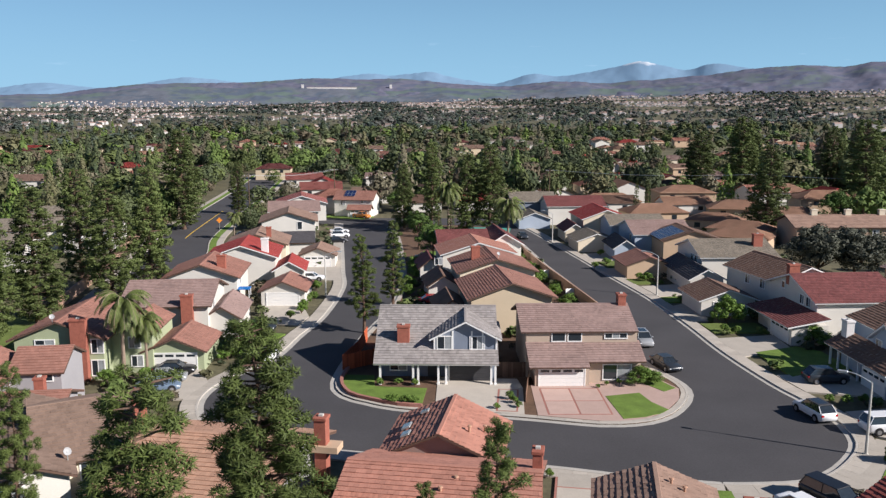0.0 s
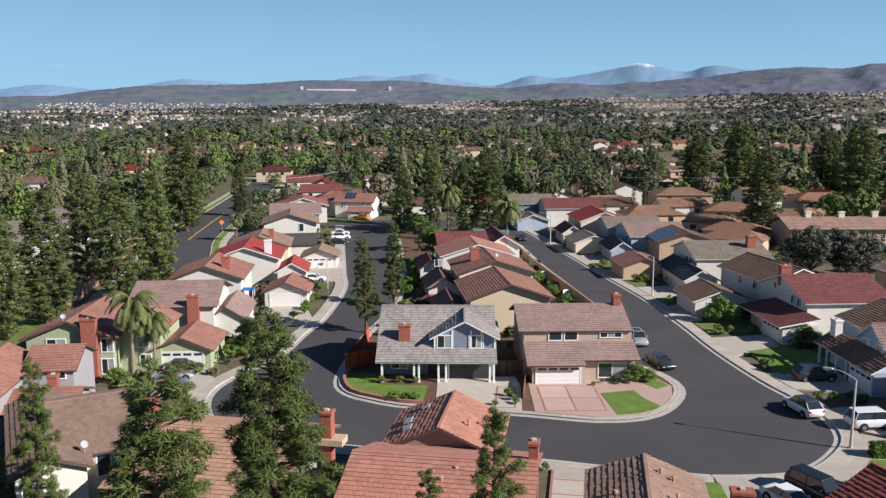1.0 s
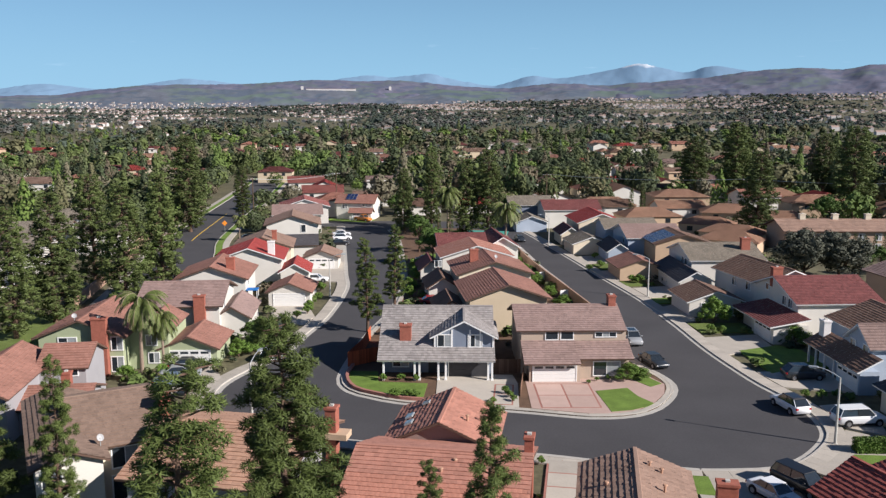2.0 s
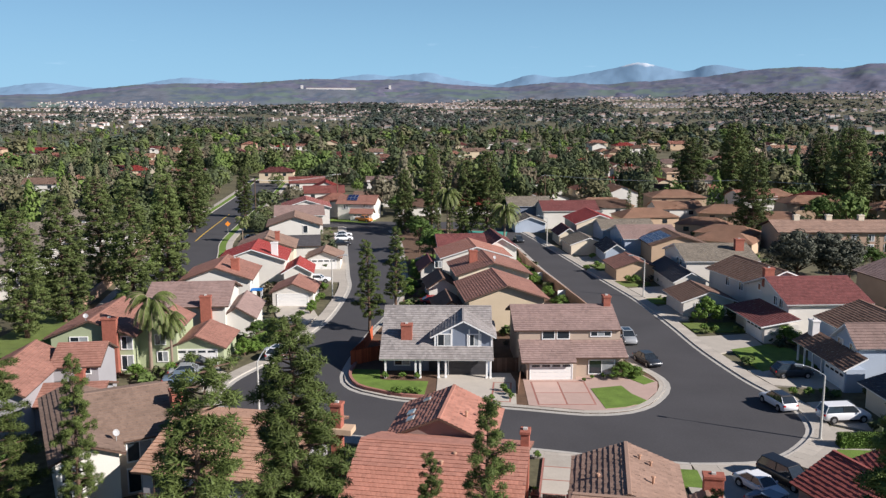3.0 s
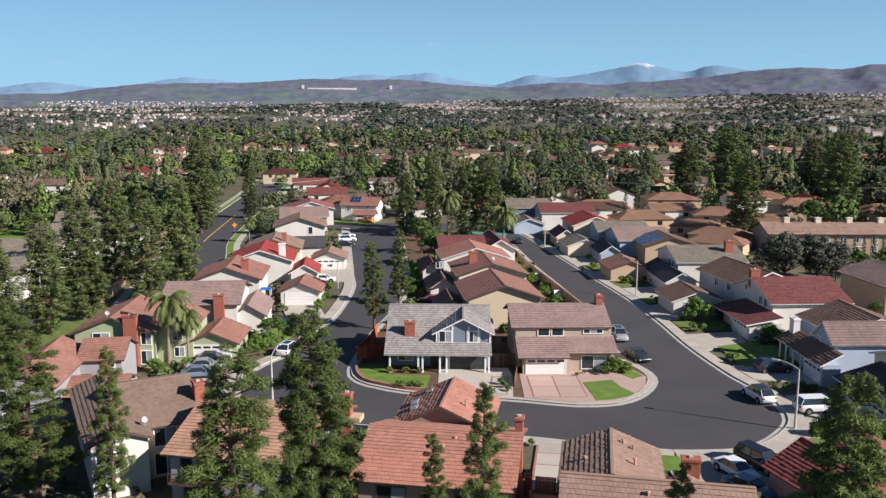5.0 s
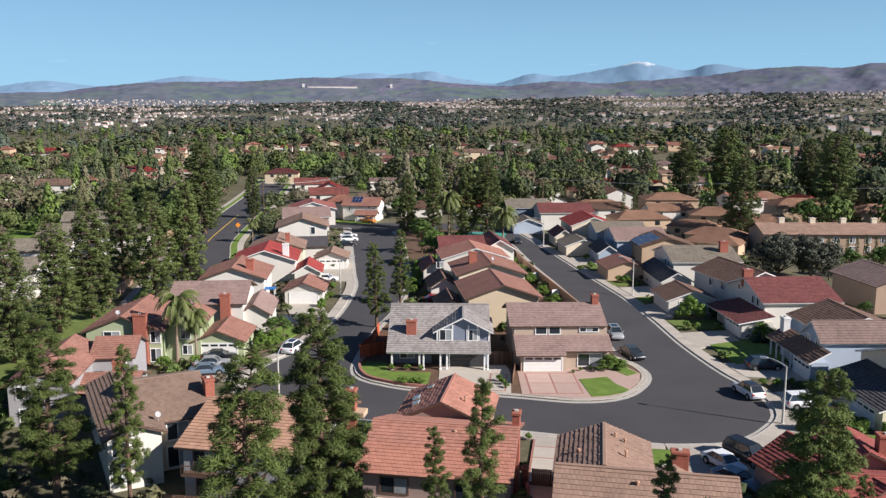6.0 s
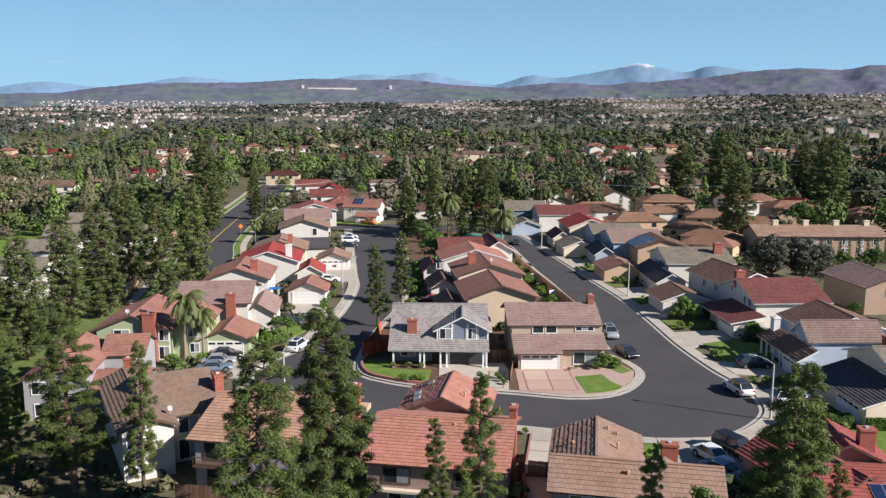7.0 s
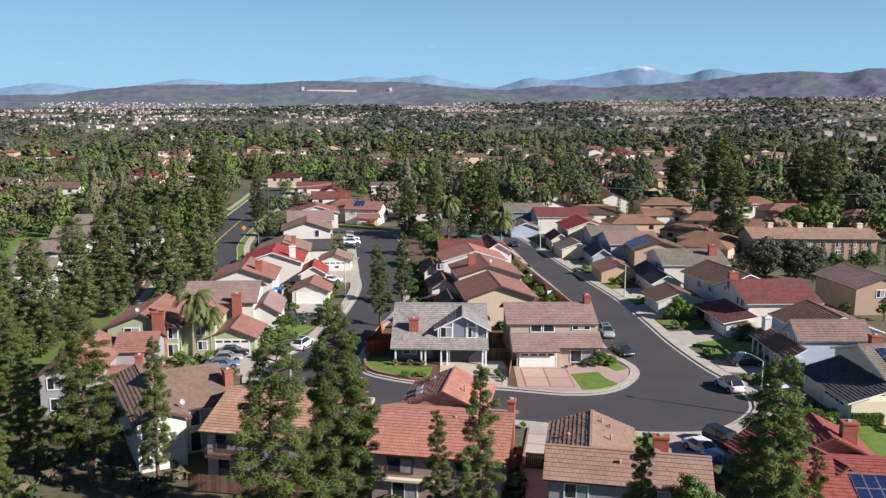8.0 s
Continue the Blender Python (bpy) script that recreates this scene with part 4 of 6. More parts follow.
def broad_data(seed, height, radius, clumps, clump, trunk=0.3, low=0.46):
    """Trunk, limbs and a crown of leaf clumps on an uneven ball of boughs."""
    rng = random.Random(seed)
    tv, tf, out = [], [], []
    top = Vector((rng.uniform(-.3, .3), rng.uniform(-.3, .3), height * trunk))
    limb(tv, tf, Vector((0, 0, 0)), top, 0.025 * height, 0.018 * height, 8)
    boughs = []
    for k in range(9):
        a = k * 2.4 + rng.uniform(-.4, .4)
        e = rng.uniform(0.1, 1.0)
        c = Vector((math.cos(a) * radius * 0.62 * (1.15 - e), math.sin(a) * radius * 0.62 * (1.15 - e), height * (low + (0.82 - low) * e)))
        limb(tv, tf, top, c, 0.014 * height, 0.005 * height, 5)
        boughs.append((c, radius * rng.uniform(0.3, 0.48)))
    for k in range(clumps):
        c, r = boughs[k % len(boughs)]
        d = Vector((rng.gauss(0, 1), rng.gauss(0, 1), rng.gauss(0.2, 0.8))).normalized()
        puff(rng, out, LEAF_PUFF, c + d * r * rng.uniform(0.6, 1.0), clump * radius * rng.uniform(0.7, 1.2))
    lv, lf = crown_lists(out)
    return tv, tf, lv, lf


def palm_data(seed, height, fronds=54, length=3.7):
    rng = random.Random(seed)
    tv, tf, lv, lf = [], [], [], []
    top = Vector((0.3, 0.1, height))
    mid = Vector((0.05, 0.0, height * 0.5))
    limb(tv, tf, Vector((0, 0, 0)), mid, 0.26, 0.2, 9)
    limb(tv, tf, mid, top, 0.2, 0.17, 9)
    for k in range(fronds):
        a, e = k * 2.4, rng.uniform(-0.9, 1.2)
        prev, d = top, Vector((math.cos(a) * math.cos(e), math.sin(a) * math.cos(e), math.sin(e)))
        L = length * rng.uniform(0.8, 1.15)
        for s in range(9):
            nxt = prev + d * L / 9
            limb(tv, tf, prev, nxt, 0.03, 0.02, 3)
            side = d.cross(Vector((0, 0, 1))).normalized()
            for sg in (1, -1):
                for o in (0.0, 0.33, 0.66):
                    b = prev.lerp(nxt, o)
                    tip = b + (side * sg * 0.75 + d * 0.5 - Vector((0, 0, 0.6))) * 0.7 * (1.1 - abs(s - 4) / 8)
                    w = d * 0.07
                    i = len(lv)
                    lv += [b - w, b + w, tip + w * 0.3, tip - w * 0.3]
                    lf.append((i, i + 1, i + 2, i + 3))
            prev, d = nxt, (d - Vector((0, 0, 0.31))).normalized()
    return tv, tf, lv, lf


TREE_MESHES = {}


def tree(kind, x, y, height, rot=0.0, wide=1.0, label="", category="tree", group="", z=0.0):
    """A tree scaled from its kind's shared meshes."""
    if kind not in TREE_MESHES:
        make, leaf, bark, name = KINDS[kind]
        tv, tf, lv, lf = make()
        a, b = bpy.data.meshes.new("trunk"), bpy.data.meshes.new("crown")
        a.from_pydata(tv, [], tf)
        b.from_pydata(lv, [], lf)
        a.materials.append(bark), b.materials.append(leaf)
        TREE_MESHES[kind] = (a, b, max(v[2] for v in lv), name)
    a, b, full, name = TREE_MESHES[kind]
    e = empty(name, x, y, z, rot, label, category, group)
    s = height / full
    e.matrix_world = pose(x, y, z, 0, 0, rot) @ Matrix.Diagonal((s * wide, s * wide, s, 1))
    for n, me in (("trunk", a), ("crown", b)):
        ob = new(n, me)
        ob.parent = e
    return e


KINDS = {
    "pine_a": (lambda: conifer_data(11, 18, 2.7, 105, 0.5, PINE_PUFF, 0.15, 0.5, 0.6, 0.36), PINE, BARK, "pine_tree"),
    "pine_b": (lambda: conifer_data(12, 18, 2.9, 105, 0.52, PINE_PUFF, 0.15, 0.7, 0.5, 0.42), PINE, BARK, "pine_tree"),
    "pine_c": (lambda: conifer_data(13, 18, 2.4, 110, 0.48, PINE_PUFF, 0.1, 0.4, 0.7, 0.36), PINE, BARK, "pine_tree"),
    "pine_d": (lambda: conifer_data(14, 18, 2.9, 175, 0.5, PINE_PUFF, 0.05, 0.3, 0.7, 0.22), PINE, BARK, "pine_tree"),
    "redwood_a": (lambda: conifer_data(21, 20, 3.0, 190, 0.64, DENSE_PUFF, 0.035, 0.2, 0.6, 0.26, 0.2, 1.5), REDWOOD, BARK, "conifer_tree"),
    "redwood_b": (lambda: conifer_data(22, 20, 2.7, 185, 0.62, DENSE_PUFF, 0.04, 0.3, 0.5, 0.3, 0.2, 1.6), REDWOOD, BARK, "conifer_tree"),
    "cypress": (lambda: conifer_data(31, 9, 0.7, 90, 0.3, DENSE_PUFF, 0.02, 0.05, 0.4, 0.1, 1.0), REDWOOD, BARK, "cypress_tree"),
    "broad_a": (lambda: broad_data(41, 8, 4.0, 115, 0.2), LEAF, BARK, "broadleaf_tree"),
    "broad_b": (lambda: broad_data(42, 8, 3.4, 105, 0.21), LEAF, BARK, "broadleaf_tree"),
    "olive": (lambda: broad_data(43, 8, 4.6, 260, 0.18, 0.15, 0.26), OLIVE, BARK, "olive_tree"),
    "bush": (lambda: broad_data(44, 2.0, 1.0, 40, 0.36, 0.1, 0.34), HEDGE, BARK, "shrub"),
    "round_bush": (lambda: broad_data(45, 2.0, 1.2, 90, 0.24, 0.1, 0.28), HEDGE, BARK, "shrub"),
    "palm": (lambda: palm_data(51, 9), PALMLEAF, PALMBARK, "palm_tree"),
}
NEARPINE = "tall green pine with uneven tufted branches"
for k, x, y, ht, r, w in (("pine_b", -52, 60, 13.5, 10, 1.15), ("pine_a", -36.4, 45.6, 17.2, 60, 1.4), ("pine_c", -54, 56, 11, 50, 1.2), ("pine_a", -47, 42, 12, 10, 1.2), ("pine_b", -40, 37, 8.5, 110, 1.2), ("pine_c", -50.5, 47, 13, 210, 1.2), ("pine_b", -43.5, 48, 11, 90, 1.2), ("pine_c", -30.2, 46.2, 14.2, 100, 0.9),
                          ("pine_b", -14.2, 28.2, 19.6, 200, 1.25), ("pine_d", -11.0, 34.5, 20.2, 300, 1.1), ("pine_c", -3.1, 36.8, 11.2, 20, 1.0),
                          ("pine_c", 0.2, 31.6, 16.6, 140, 0.95), ("pine_a", 11.9, 30, 12.2, 250, 0.9), ("pine_d", 20.0, 26.6, 19.2, 80, 1.05),
                          ("pine_c", 23.5, 28.5, 12, 30, 0.8)):
    tree(k, x, y, ht, r, w, NEARPINE, "pine tree", "pines in the near gardens")
for k, x, y, ht, r, w in (("redwood_a", -52.1, 122, 21.5, 160, 1.05), ("redwood_b", -56.6, 118, 20, 120, 1.25), ("redwood_b", -68.3, 132, 20.5, 200, 1.3),
                          ("redwood_a", -63, 108, 19.5, 80, 1.3), ("redwood_b", -63.9, 99, 18.5, 170, 1.2), ("redwood_a", -62.4, 84, 17.5, 50, 1.2),
                          ("redwood_b", -66.5, 79, 17, 10, 1.3), ("redwood_a", -73, 92, 18, 130, 1.2),
                          ("redwood_a", -76.1, 202, 25.5, 240, 1.3), ("redwood_b", -71.5, 234, 15.5, 280, 1.2),
                          ("redwood_a", -20, 203, 17, 0, 1.1), ("redwood_b", -13.5, 212, 22, 30, 0.95), ("redwood_a", -4, 200, 19.5, 60, 1.1),
                          ("redwood_b", 1.5, 200, 22, 90, 1.3), ("redwood_a", 67.2, 195, 22, 120, 1.45), ("redwood_b", 102.6, 224, 27.5, 150, 1.6),
                          ("redwood_a", 90, 290, 28, 180, 1.4), ("redwood_b", 74.5, 285, 23, 210, 1.8), ("redwood_a", 97, 305, 26, 20, 1.5), ("redwood_b", 121, 290, 24, 75, 1.6),
                          ("pine_a", -16.2, 105, 13.6, 0, 1.1), ("pine_c", -14.0, 121, 13.4, 70, 1.2)):
    tree(k, x, y, ht, r, w, "tall dark green conifer with a tapering crown", "conifer tree", "conifers between the houses")
for x, y, ht, r in ((-40.2, 84.4, 10.2, 0), (-37.9, 85.2, 7.6, 90), (5.0, 168, 12, 30), (-8.5, 195, 13, 60), (-58.4, 186, 6.5, 10)):
    tree("palm", x, y, ht, r, 1.0, "slender palm with arching green fronds", "palm tree", "palms")
for k, x, y, ht, r, w, lab in (("olive", 60.5, 146, 9.6, 0, 1.15, "wide grey-green olive tree behind the houses"), ("olive", 66.5, 146, 9.4, 80, 1.15, "wide grey-green olive tree behind the houses"), ("round_bush", 34.3, 112.2, 4.3, 0, 1.0, "round bright green garden tree"),
                               ("broad_b", 16.8, 33.6, 7.8, 0, 0.8, "yellow-green young tree behind the roof"),
                               ("broad_a", -10, 158, 8, 20, 1.0, "green broadleaf tree by the street"), ("broad_b", -14, 172, 9, 50, 1.1, "green broadleaf tree by the street"),
                               ("broad_a", -30.5, 96.5, 4.0, 0, 0.8, "green garden tree by the garage"), ("broad_b", -29.5, 99, 3.4, 40, 0.9, "green garden tree by the garage"),
                               ("broad_b", -55, 78, 4.0, 10, 1.0, "bright green shrub below the conifers"), ("broad_a", -62, 74, 5.0, 70, 1.0, "green tree below the conifers"), ("broad_b", -70, 70, 5.5, 30, 1.2, "green tree below the conifers"), ("broad_a", -48, 54, 4.2, 30, 1.0, "green garden tree beside the house"), ("broad_b", -42, 54, 3.5, 30, 1.0, "green garden tree beside the house"), ("broad_a", -56, 66, 4.5, 10, 1.0, "green garden tree below the conifers"),
                               ("broad_a", 70, 146, 6.5, 0, 1.1, "green tree beside the condominiums"), ("broad_b", 76, 150, 6, 0, 1.1, "green tree beside the condominiums"), ("broad_a", 83, 152, 6.5, 30, 1.2, "green tree beside the condominiums"), ("broad_b", 60, 120, 3.0, 0, 1.0, "green shrub before the tan house"), ("broad_a", 63, 114.5, 3.2, 0, 1.0, "green shrub before the tan house"), ("broad_b", 69, 113.5, 3.4, 60, 1.0, "green shrub before the tan house"), ("broad_a", 56, 108, 3.0, 60, 1.0, "green shrub behind the house"), ("broad_b", 74, 131, 6, 60, 1.0, "green tree behind the tan house"), ("broad_a", 88, 140, 7, 60, 1.3, "green tree behind the tan house"),
                               ("broad_a", -24, 236, 8, 40, 1.2, "green broadleaf tree at the street's end"), ("broad_a", 90, 212, 10, 40, 1.0, "olive green broadleaf tree behind the condominiums"), ("broad_b", 112, 200, 8, 10, 1.1, "olive green broadleaf tree behind the condominiums")):
    tree(k, x, y, ht, r, w, lab, "tree")


# ---- far woods and roofs ----
def leaf_template(seed, n, conic, up=0.0):
    """A unit crown of n outward-facing leaf patches on a few uneven lobes."""
    rng = np.random.RandomState(seed)
    if conic:
        z = rng.uniform(0.03, 1, n)
        a = rng.uniform(0, 2 * np.pi, n)
        r = (np.minimum(1, (1 - z) * 1.5) * 0.9 + 0.08) * rng.uniform(0.55, 1.1, n)
        c = np.stack([r * np.cos(a), r * np.sin(a), z], 1)
        nor = np.stack([np.cos(a), np.sin(a), np.full(n, 0.5)], 1)
    else:
        k = 6
        la = rng.uniform(0, 2 * np.pi, k)
        lobes = np.stack([np.cos(la) * 0.48, np.sin(la) * 0.48, rng.uniform(0.4, 0.68, k)], 1)
        lobes[0] = (0, 0, 0.72)
        size = rng.uniform(0.38, 0.56, k)
        which = rng.randint(0, k, n)
        nor = rng.normal(0, 1, (n, 3))
        nor[:, 2] += 0.35
        nor /= np.linalg.norm(nor, axis=1)[:, None]
        c = lobes[which] + nor * size[which][:, None] * (1, 1, 0.55) * rng.uniform(0.85, 1.08, (n, 1))
        c[:, 2] = np.clip(c[:, 2], 0.1, None)
    nor = nor + rng.normal(0, 0.28, (n, 3)) + (0, 0, up)
    nor /= np.linalg.norm(nor, axis=1)[:, None]
    t = np.cross(nor, rng.normal(0, 1, (n, 3)))
    t /= np.linalg.norm(t, axis=1)[:, None]
    b = np.cross(nor, t)
    s = rng.uniform(0.7, 1.35, (n, 1)) * (1.95 if n > 200 else 2.35) / np.sqrt(n)
    level = np.array((1, 1, 0.3 if conic else 0.55))
    t, b = t * s * level, b * s * level
    return np.stack([c - t - b * .7, c + t - b * .7, c + b * 1.1], 1)


def scatter(name, places, templates, material, label):
    """One mesh of many crowns; a place is (x, y, z, radius, height, kind, r, g, b)."""
    vs, cols = [], []
    for i, (x, y, z, r, ht, k, *rgb) in enumerate(places):
        t = templates[k][i % len(templates[k])]
        a = i * 1.7
        R = np.array([[math.cos(a), -math.sin(a), 0], [math.sin(a), math.cos(a), 0], [0, 0, 1]])
        v = (t.reshape(-1, 3) @ R.T) * (r, r, ht) + (x, y, z)
        vs.append(v)
        cols.append(np.tile((*rgb, 1.0), (len(v), 1)))
    v, c = np.concatenate(vs), np.concatenate(cols)
    n = len(v) // 3
    me = bpy.data.meshes.new(name)
    me.vertices.add(len(v))
    me.vertices.foreach_set("co", v.astype(np.float32).ravel())
    me.loops.add(len(v))
    me.loops.foreach_set("vertex_index", np.arange(len(v), dtype=np.int32))
    me.polygons.add(n)
    me.polygons.foreach_set("loop_start", np.arange(0, len(v), 3, dtype=np.int32))
    me.update(calc_edges=True)
    at = me.color_attributes.new("tint", "FLOAT_COLOR", "POINT")
    at.data.foreach_set("color", c.astype(np.float32).ravel())
    me.materials.append(material)
    return tagged(new(name, me), label, "trees", "", "stuff")


T_CLOSE = [[leaf_template(s, 1500, False) for s in range(5)], [leaf_template(s + 9, 1200, True) for s in range(3)]]
T_NEAR = [[leaf_template(s, 420, False) for s in range(7)], [leaf_template(s + 9, 340, True) for s in range(4)]]
T_MID = [[leaf_template(s, 125, False, 0.5) for s in range(6)], [leaf_template(s + 9, 110, True, 0.3) for s in range(4)]]
T_FAR = [[leaf_template(s, 26, False, 1.2) for s in range(5)], [leaf_template(s + 9, 26, True, 0.8) for s in range(4)]]
GREENS = [(0.105, 0.125, 0.048), (0.12, 0.15, 0.048), (0.15, 0.215, 0.048), (0.078, 0.095, 0.048), (0.16, 0.155, 0.078), (0.15, 0.125, 0.082), (0.072, 0.095, 0.046),
          (0.11, 0.135, 0.058), (0.13, 0.185, 0.048), (0.17, 0.155, 0.1), (0.16, 0.175, 0.085), (0.065, 0.084, 0.044), (0.092, 0.115, 0.052)]
# distance haze put into the leaf colour: paler, greyer greens for far trees
HAZED_GREENS = [(0.106, 0.136, 0.1), (0.12, 0.148, 0.102), (0.136, 0.14, 0.12), (0.088, 0.114, 0.095), (0.146, 0.144, 0.128), (0.098, 0.122, 0.104)]


def built_up(x, y):
    """True where the near streets and houses stand."""
    if -125 < x < -57 and y < 188:
        return True
    if -58 < x < 60 and y < 232 or 0 < x < 116 and y < 205 or y < 60:
        return True
    return abs(x + 53.5 + (y - 119) * 0.21) < 10 and y < 400


# plots of the houses beyond the streets, in rows
rng = random.Random(8)
PLOTS = []
row = 0
r = 246.0
while r < 640:
    step = 19 + 5 * rng.random()
    a = -0.58
    while a < 0.53:
        x, y = r * math.sin(a) + rng.uniform(-3, 3), r * math.cos(a) + rng.uniform(-4, 4)
        keep = 0.9 if r > 330 else 0.75
        if rng.random() < keep and not built_up(x, y) and noise.noise(Vector((x / 90, y / 90, 5))) > -0.22:
            PLOTS.append((x, y))
        a += step / r
    row += 1
    r += 27 if row % 2 else 38
rng = random.Random(5)
near_places, mid_places, far_places = [], [], []


def crown(r0, r1, low, high, tall, share, colours, squat):
    """A random tree place on the valley floor, clear of the house plots."""
    while True:
        r = math.sqrt(rng.uniform(r0 ** 2, r1 ** 2))
        a = rng.uniform(-0.62, 0.55)
        x, y = r * math.sin(a), r * math.cos(a)
        if built_up(x, y) or (x > 30 and 150 < y < 290 and x < 125 and rng.random() < 0.7):
            continue
        if -84 < x < -34 and 232 < y < 330 and rng.random() < 0.8:
            continue
        if r < 660 and any(abs(x - px) < 9.5 and -17 < y - py < 7 for px, py in PLOTS):
            continue
        grove = noise.noise(Vector((x / (90 + r * 0.1), y / (90 + r * 0.1), 11)))
        if grove < (rng.uniform(-1.0, -0.1) if r < 700 else rng.uniform(-0.75, 0.1)):
            continue
        k = 1 if rng.random() < share else 0
        ht = (low + (high - low) * rng.random() ** 2.2 if k == 0 else rng.uniform(high, tall)) * (1 + 0.55 * grove)
        return (x, y, terrain(x, y) - 0.2, ht * (rng.uniform(*squat) if k == 0 else 0.24), ht, k, *rng.choice(colours))


for i in range(1500):
    near_places.append(crown(95, 470, 3, 13, 18, 0.06, GREENS, (0.42, 0.7)))
for i in range(150):
    a, r = rng.uniform(0.03, 0.21), rng.uniform(255, 520)
    x, y = r * math.sin(a), r * math.cos(a)
    if any(abs(x - px) < 7 and -8 < y - py < 6 for px, py in PLOTS):
        continue
    ht = rng.uniform(6, 12.5)
    near_places.append((x, y, terrain(x, y) - 0.2, ht * rng.uniform(0.32, 0.5), ht, 0, *GREENS[rng.choice((0, 3, 6, 7, 11, 12))]))
close_places = [q for q in near_places if math.hypot(q[0], q[1]) < 225]
near_places = [q for q in near_places if math.hypot(q[0], q[1]) >= 225]
for i in range(2300):
    mid_places.append(crown(450, 1050, 3, 11, 16, 0.06, GREENS + HAZED_GREENS[:2], (0.45, 0.8)))
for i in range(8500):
    far_places.append(crown(1000, 3900, 3.5, 11, 14, 0.05, HAZED_GREENS, (0.6, 1.1)))
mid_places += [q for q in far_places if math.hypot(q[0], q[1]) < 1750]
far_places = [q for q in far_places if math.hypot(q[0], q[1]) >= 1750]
scatter("near_woodland", close_places, T_CLOSE, FAR_TREES, "leafy green trees beyond the avenue")
scatter("woodland", near_places, T_NEAR, FAR_TREES, "mixed green and olive trees among the farther houses")
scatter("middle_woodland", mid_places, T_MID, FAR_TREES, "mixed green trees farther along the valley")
scatter("far_woodland", far_places, T_FAR, FAR_TREES, "haze-greyed green trees across the valley")

from mathutils.bvhtree import BVHTree


# ---- distant houses, hills ----
def simple_house(x, y, rot, w, d, ze, zr, wall, roof, z=0.0, hip=False):
    h = empty("house", x, y, z, rot, "distant stucco house with a tile %s roof" % ("hip" if hip else "gable"), "house", "houses beyond the streets")
    if hip:
        part("wall", boxes((-w / 2, w / 2, -d / 2, d / 2, 0, ze)), wall, h)
    else:
        prism_walls(h, -w / 2, w / 2, -d / 2, d / 2, 0, ze, zr, "x", wall)
    e = -d * 0.45 if hip else 0.5
    bm = bmesh.new()
    o = 0.5
    a = [bm.verts.new(p) for p in ((-w / 2 - o, -d / 2 - o, ze - 0.2), (w / 2 + o, -d / 2 - o, ze - 0.2), (w / 2 + e, 0, zr), (-w / 2 - e, 0, zr),
                                   (w / 2 + o, d / 2 + o, ze - 0.2), (-w / 2 - o, d / 2 + o, ze - 0.2))]
    bm.faces.new((a[0], a[1], a[2], a[3])), bm.faces.new((a[3], a[2], a[4], a[5]))
    if hip:
        bm.faces.new((a[1], a[4], a[2])), bm.faces.new((a[5], a[0], a[3]))
    bmesh.ops.solidify(bm, geom=bm.faces[:], thickness=0.15)
    part("roof", bm, roof, h)
    for sx in (-0.28, 0.25):
        part("window", boxes((sx * w - 0.7, sx * w + 0.7, -d / 2 - 0.05, -d / 2 + 0.05, ze - 1.9, ze - 0.7)), GLASS, h)
    return h


rng = random.Random(8)
WALLS = [WHITE, CREAM, TAN, WHITE, YELLOW]
RK = ["rust", "terracotta", "terracotta", "mauve", "red", "crimson", "khaki", "brown", "apricot", "tan"]
RED_ROOFED = ((-57, 284, 12, 14, "rose"), (-60, 304, 100, 13, "red"), (-72, 326, 14, 14, "rose"))
for x, y, rot, w, k in RED_ROOFED:
    simple_house(x, y, rot, w, 10, 3.2, 5.4, WHITE, ROOFS[k])
for x, y in PLOTS:
    if any(math.hypot(x - q[0], y - q[1]) < 19 for q in RED_ROOFED):
        continue
    two = rng.random() < 0.45
    simple_house(x, y, rng.choice((8, 8, 98, 14, 2, -80)), rng.uniform(11, 16), rng.uniform(8.5, 11), 5.0 if two else 3.0, 7.0 if two else 4.9,
                 rng.choice(WALLS), ROOFS[rng.choice(RK)], terrain(x, y), rng.random() < 0.45)
# tan condominium rows
for x, y, rot, w, d, ze, zr in ((46, 222, 10, 16, 10, 3, 5), (62, 256, 2, 17, 12, 5.2, 7), (58, 205, -25, 13, 8, 3, 4.6), (60, 190, -30, 14, 8, 3, 4.6),
                                (56, 178, -30, 13, 8, 3, 4.6), (72, 232, -10, 17, 11, 3, 5), (80, 215, -10, 15, 10, 3, 5), (100, 240, 0, 20, 11, 5, 7),
                                (92, 262, 0, 18, 10, 5, 7), (118, 225, 5, 20, 11, 5, 7), (38, 250, 5, 18, 10, 3, 5)):
    simple_house(x, y, rot, w, d, ze, zr, TAN, ROOFS["apricot"], 0.0, True)
h = house(84, 176, 2, "long tan condominium block with a tan tile roof")
block(h, -17, 13, 0, 11, 5.2, 7.0, "x", SHADED_TAN, "tan", BROWNTRIM, 0.7, detail=0.6)
for i in range(8):
    window(h, -15 + i * 3.7, -0.02, 3.0, "s", 1.2, 1.3)
    window(h, -15 + i * 3.7, -0.02, 0.6, "s", 1.2, 1.5)
    if i % 2:
        chimney(h, -15 + i * 3.7, 5.5, 6.5, 8.2, CREAM, 1.3, 0.9)
h = house(71.5, 118.5, 8, "tan two-storey house with a brown tile roof")
block(h, -5.5, 5.5, 0, 13, 5.0, 6.9, "y", SHADED_TAN, "mauve", BROWNTRIM, 0.6)
block(h, 3.0, 10.0, -1.5, 8, 4.8, 6.4, "x", SHADED_TAN, "mauve", BROWNTRIM, 0.6)
window(h, 6.5, -1.52, 3.0, "s", 1.6, 1.5)
window(h, -1, -0.02, 3.2, "s", 1.4, 1.2)

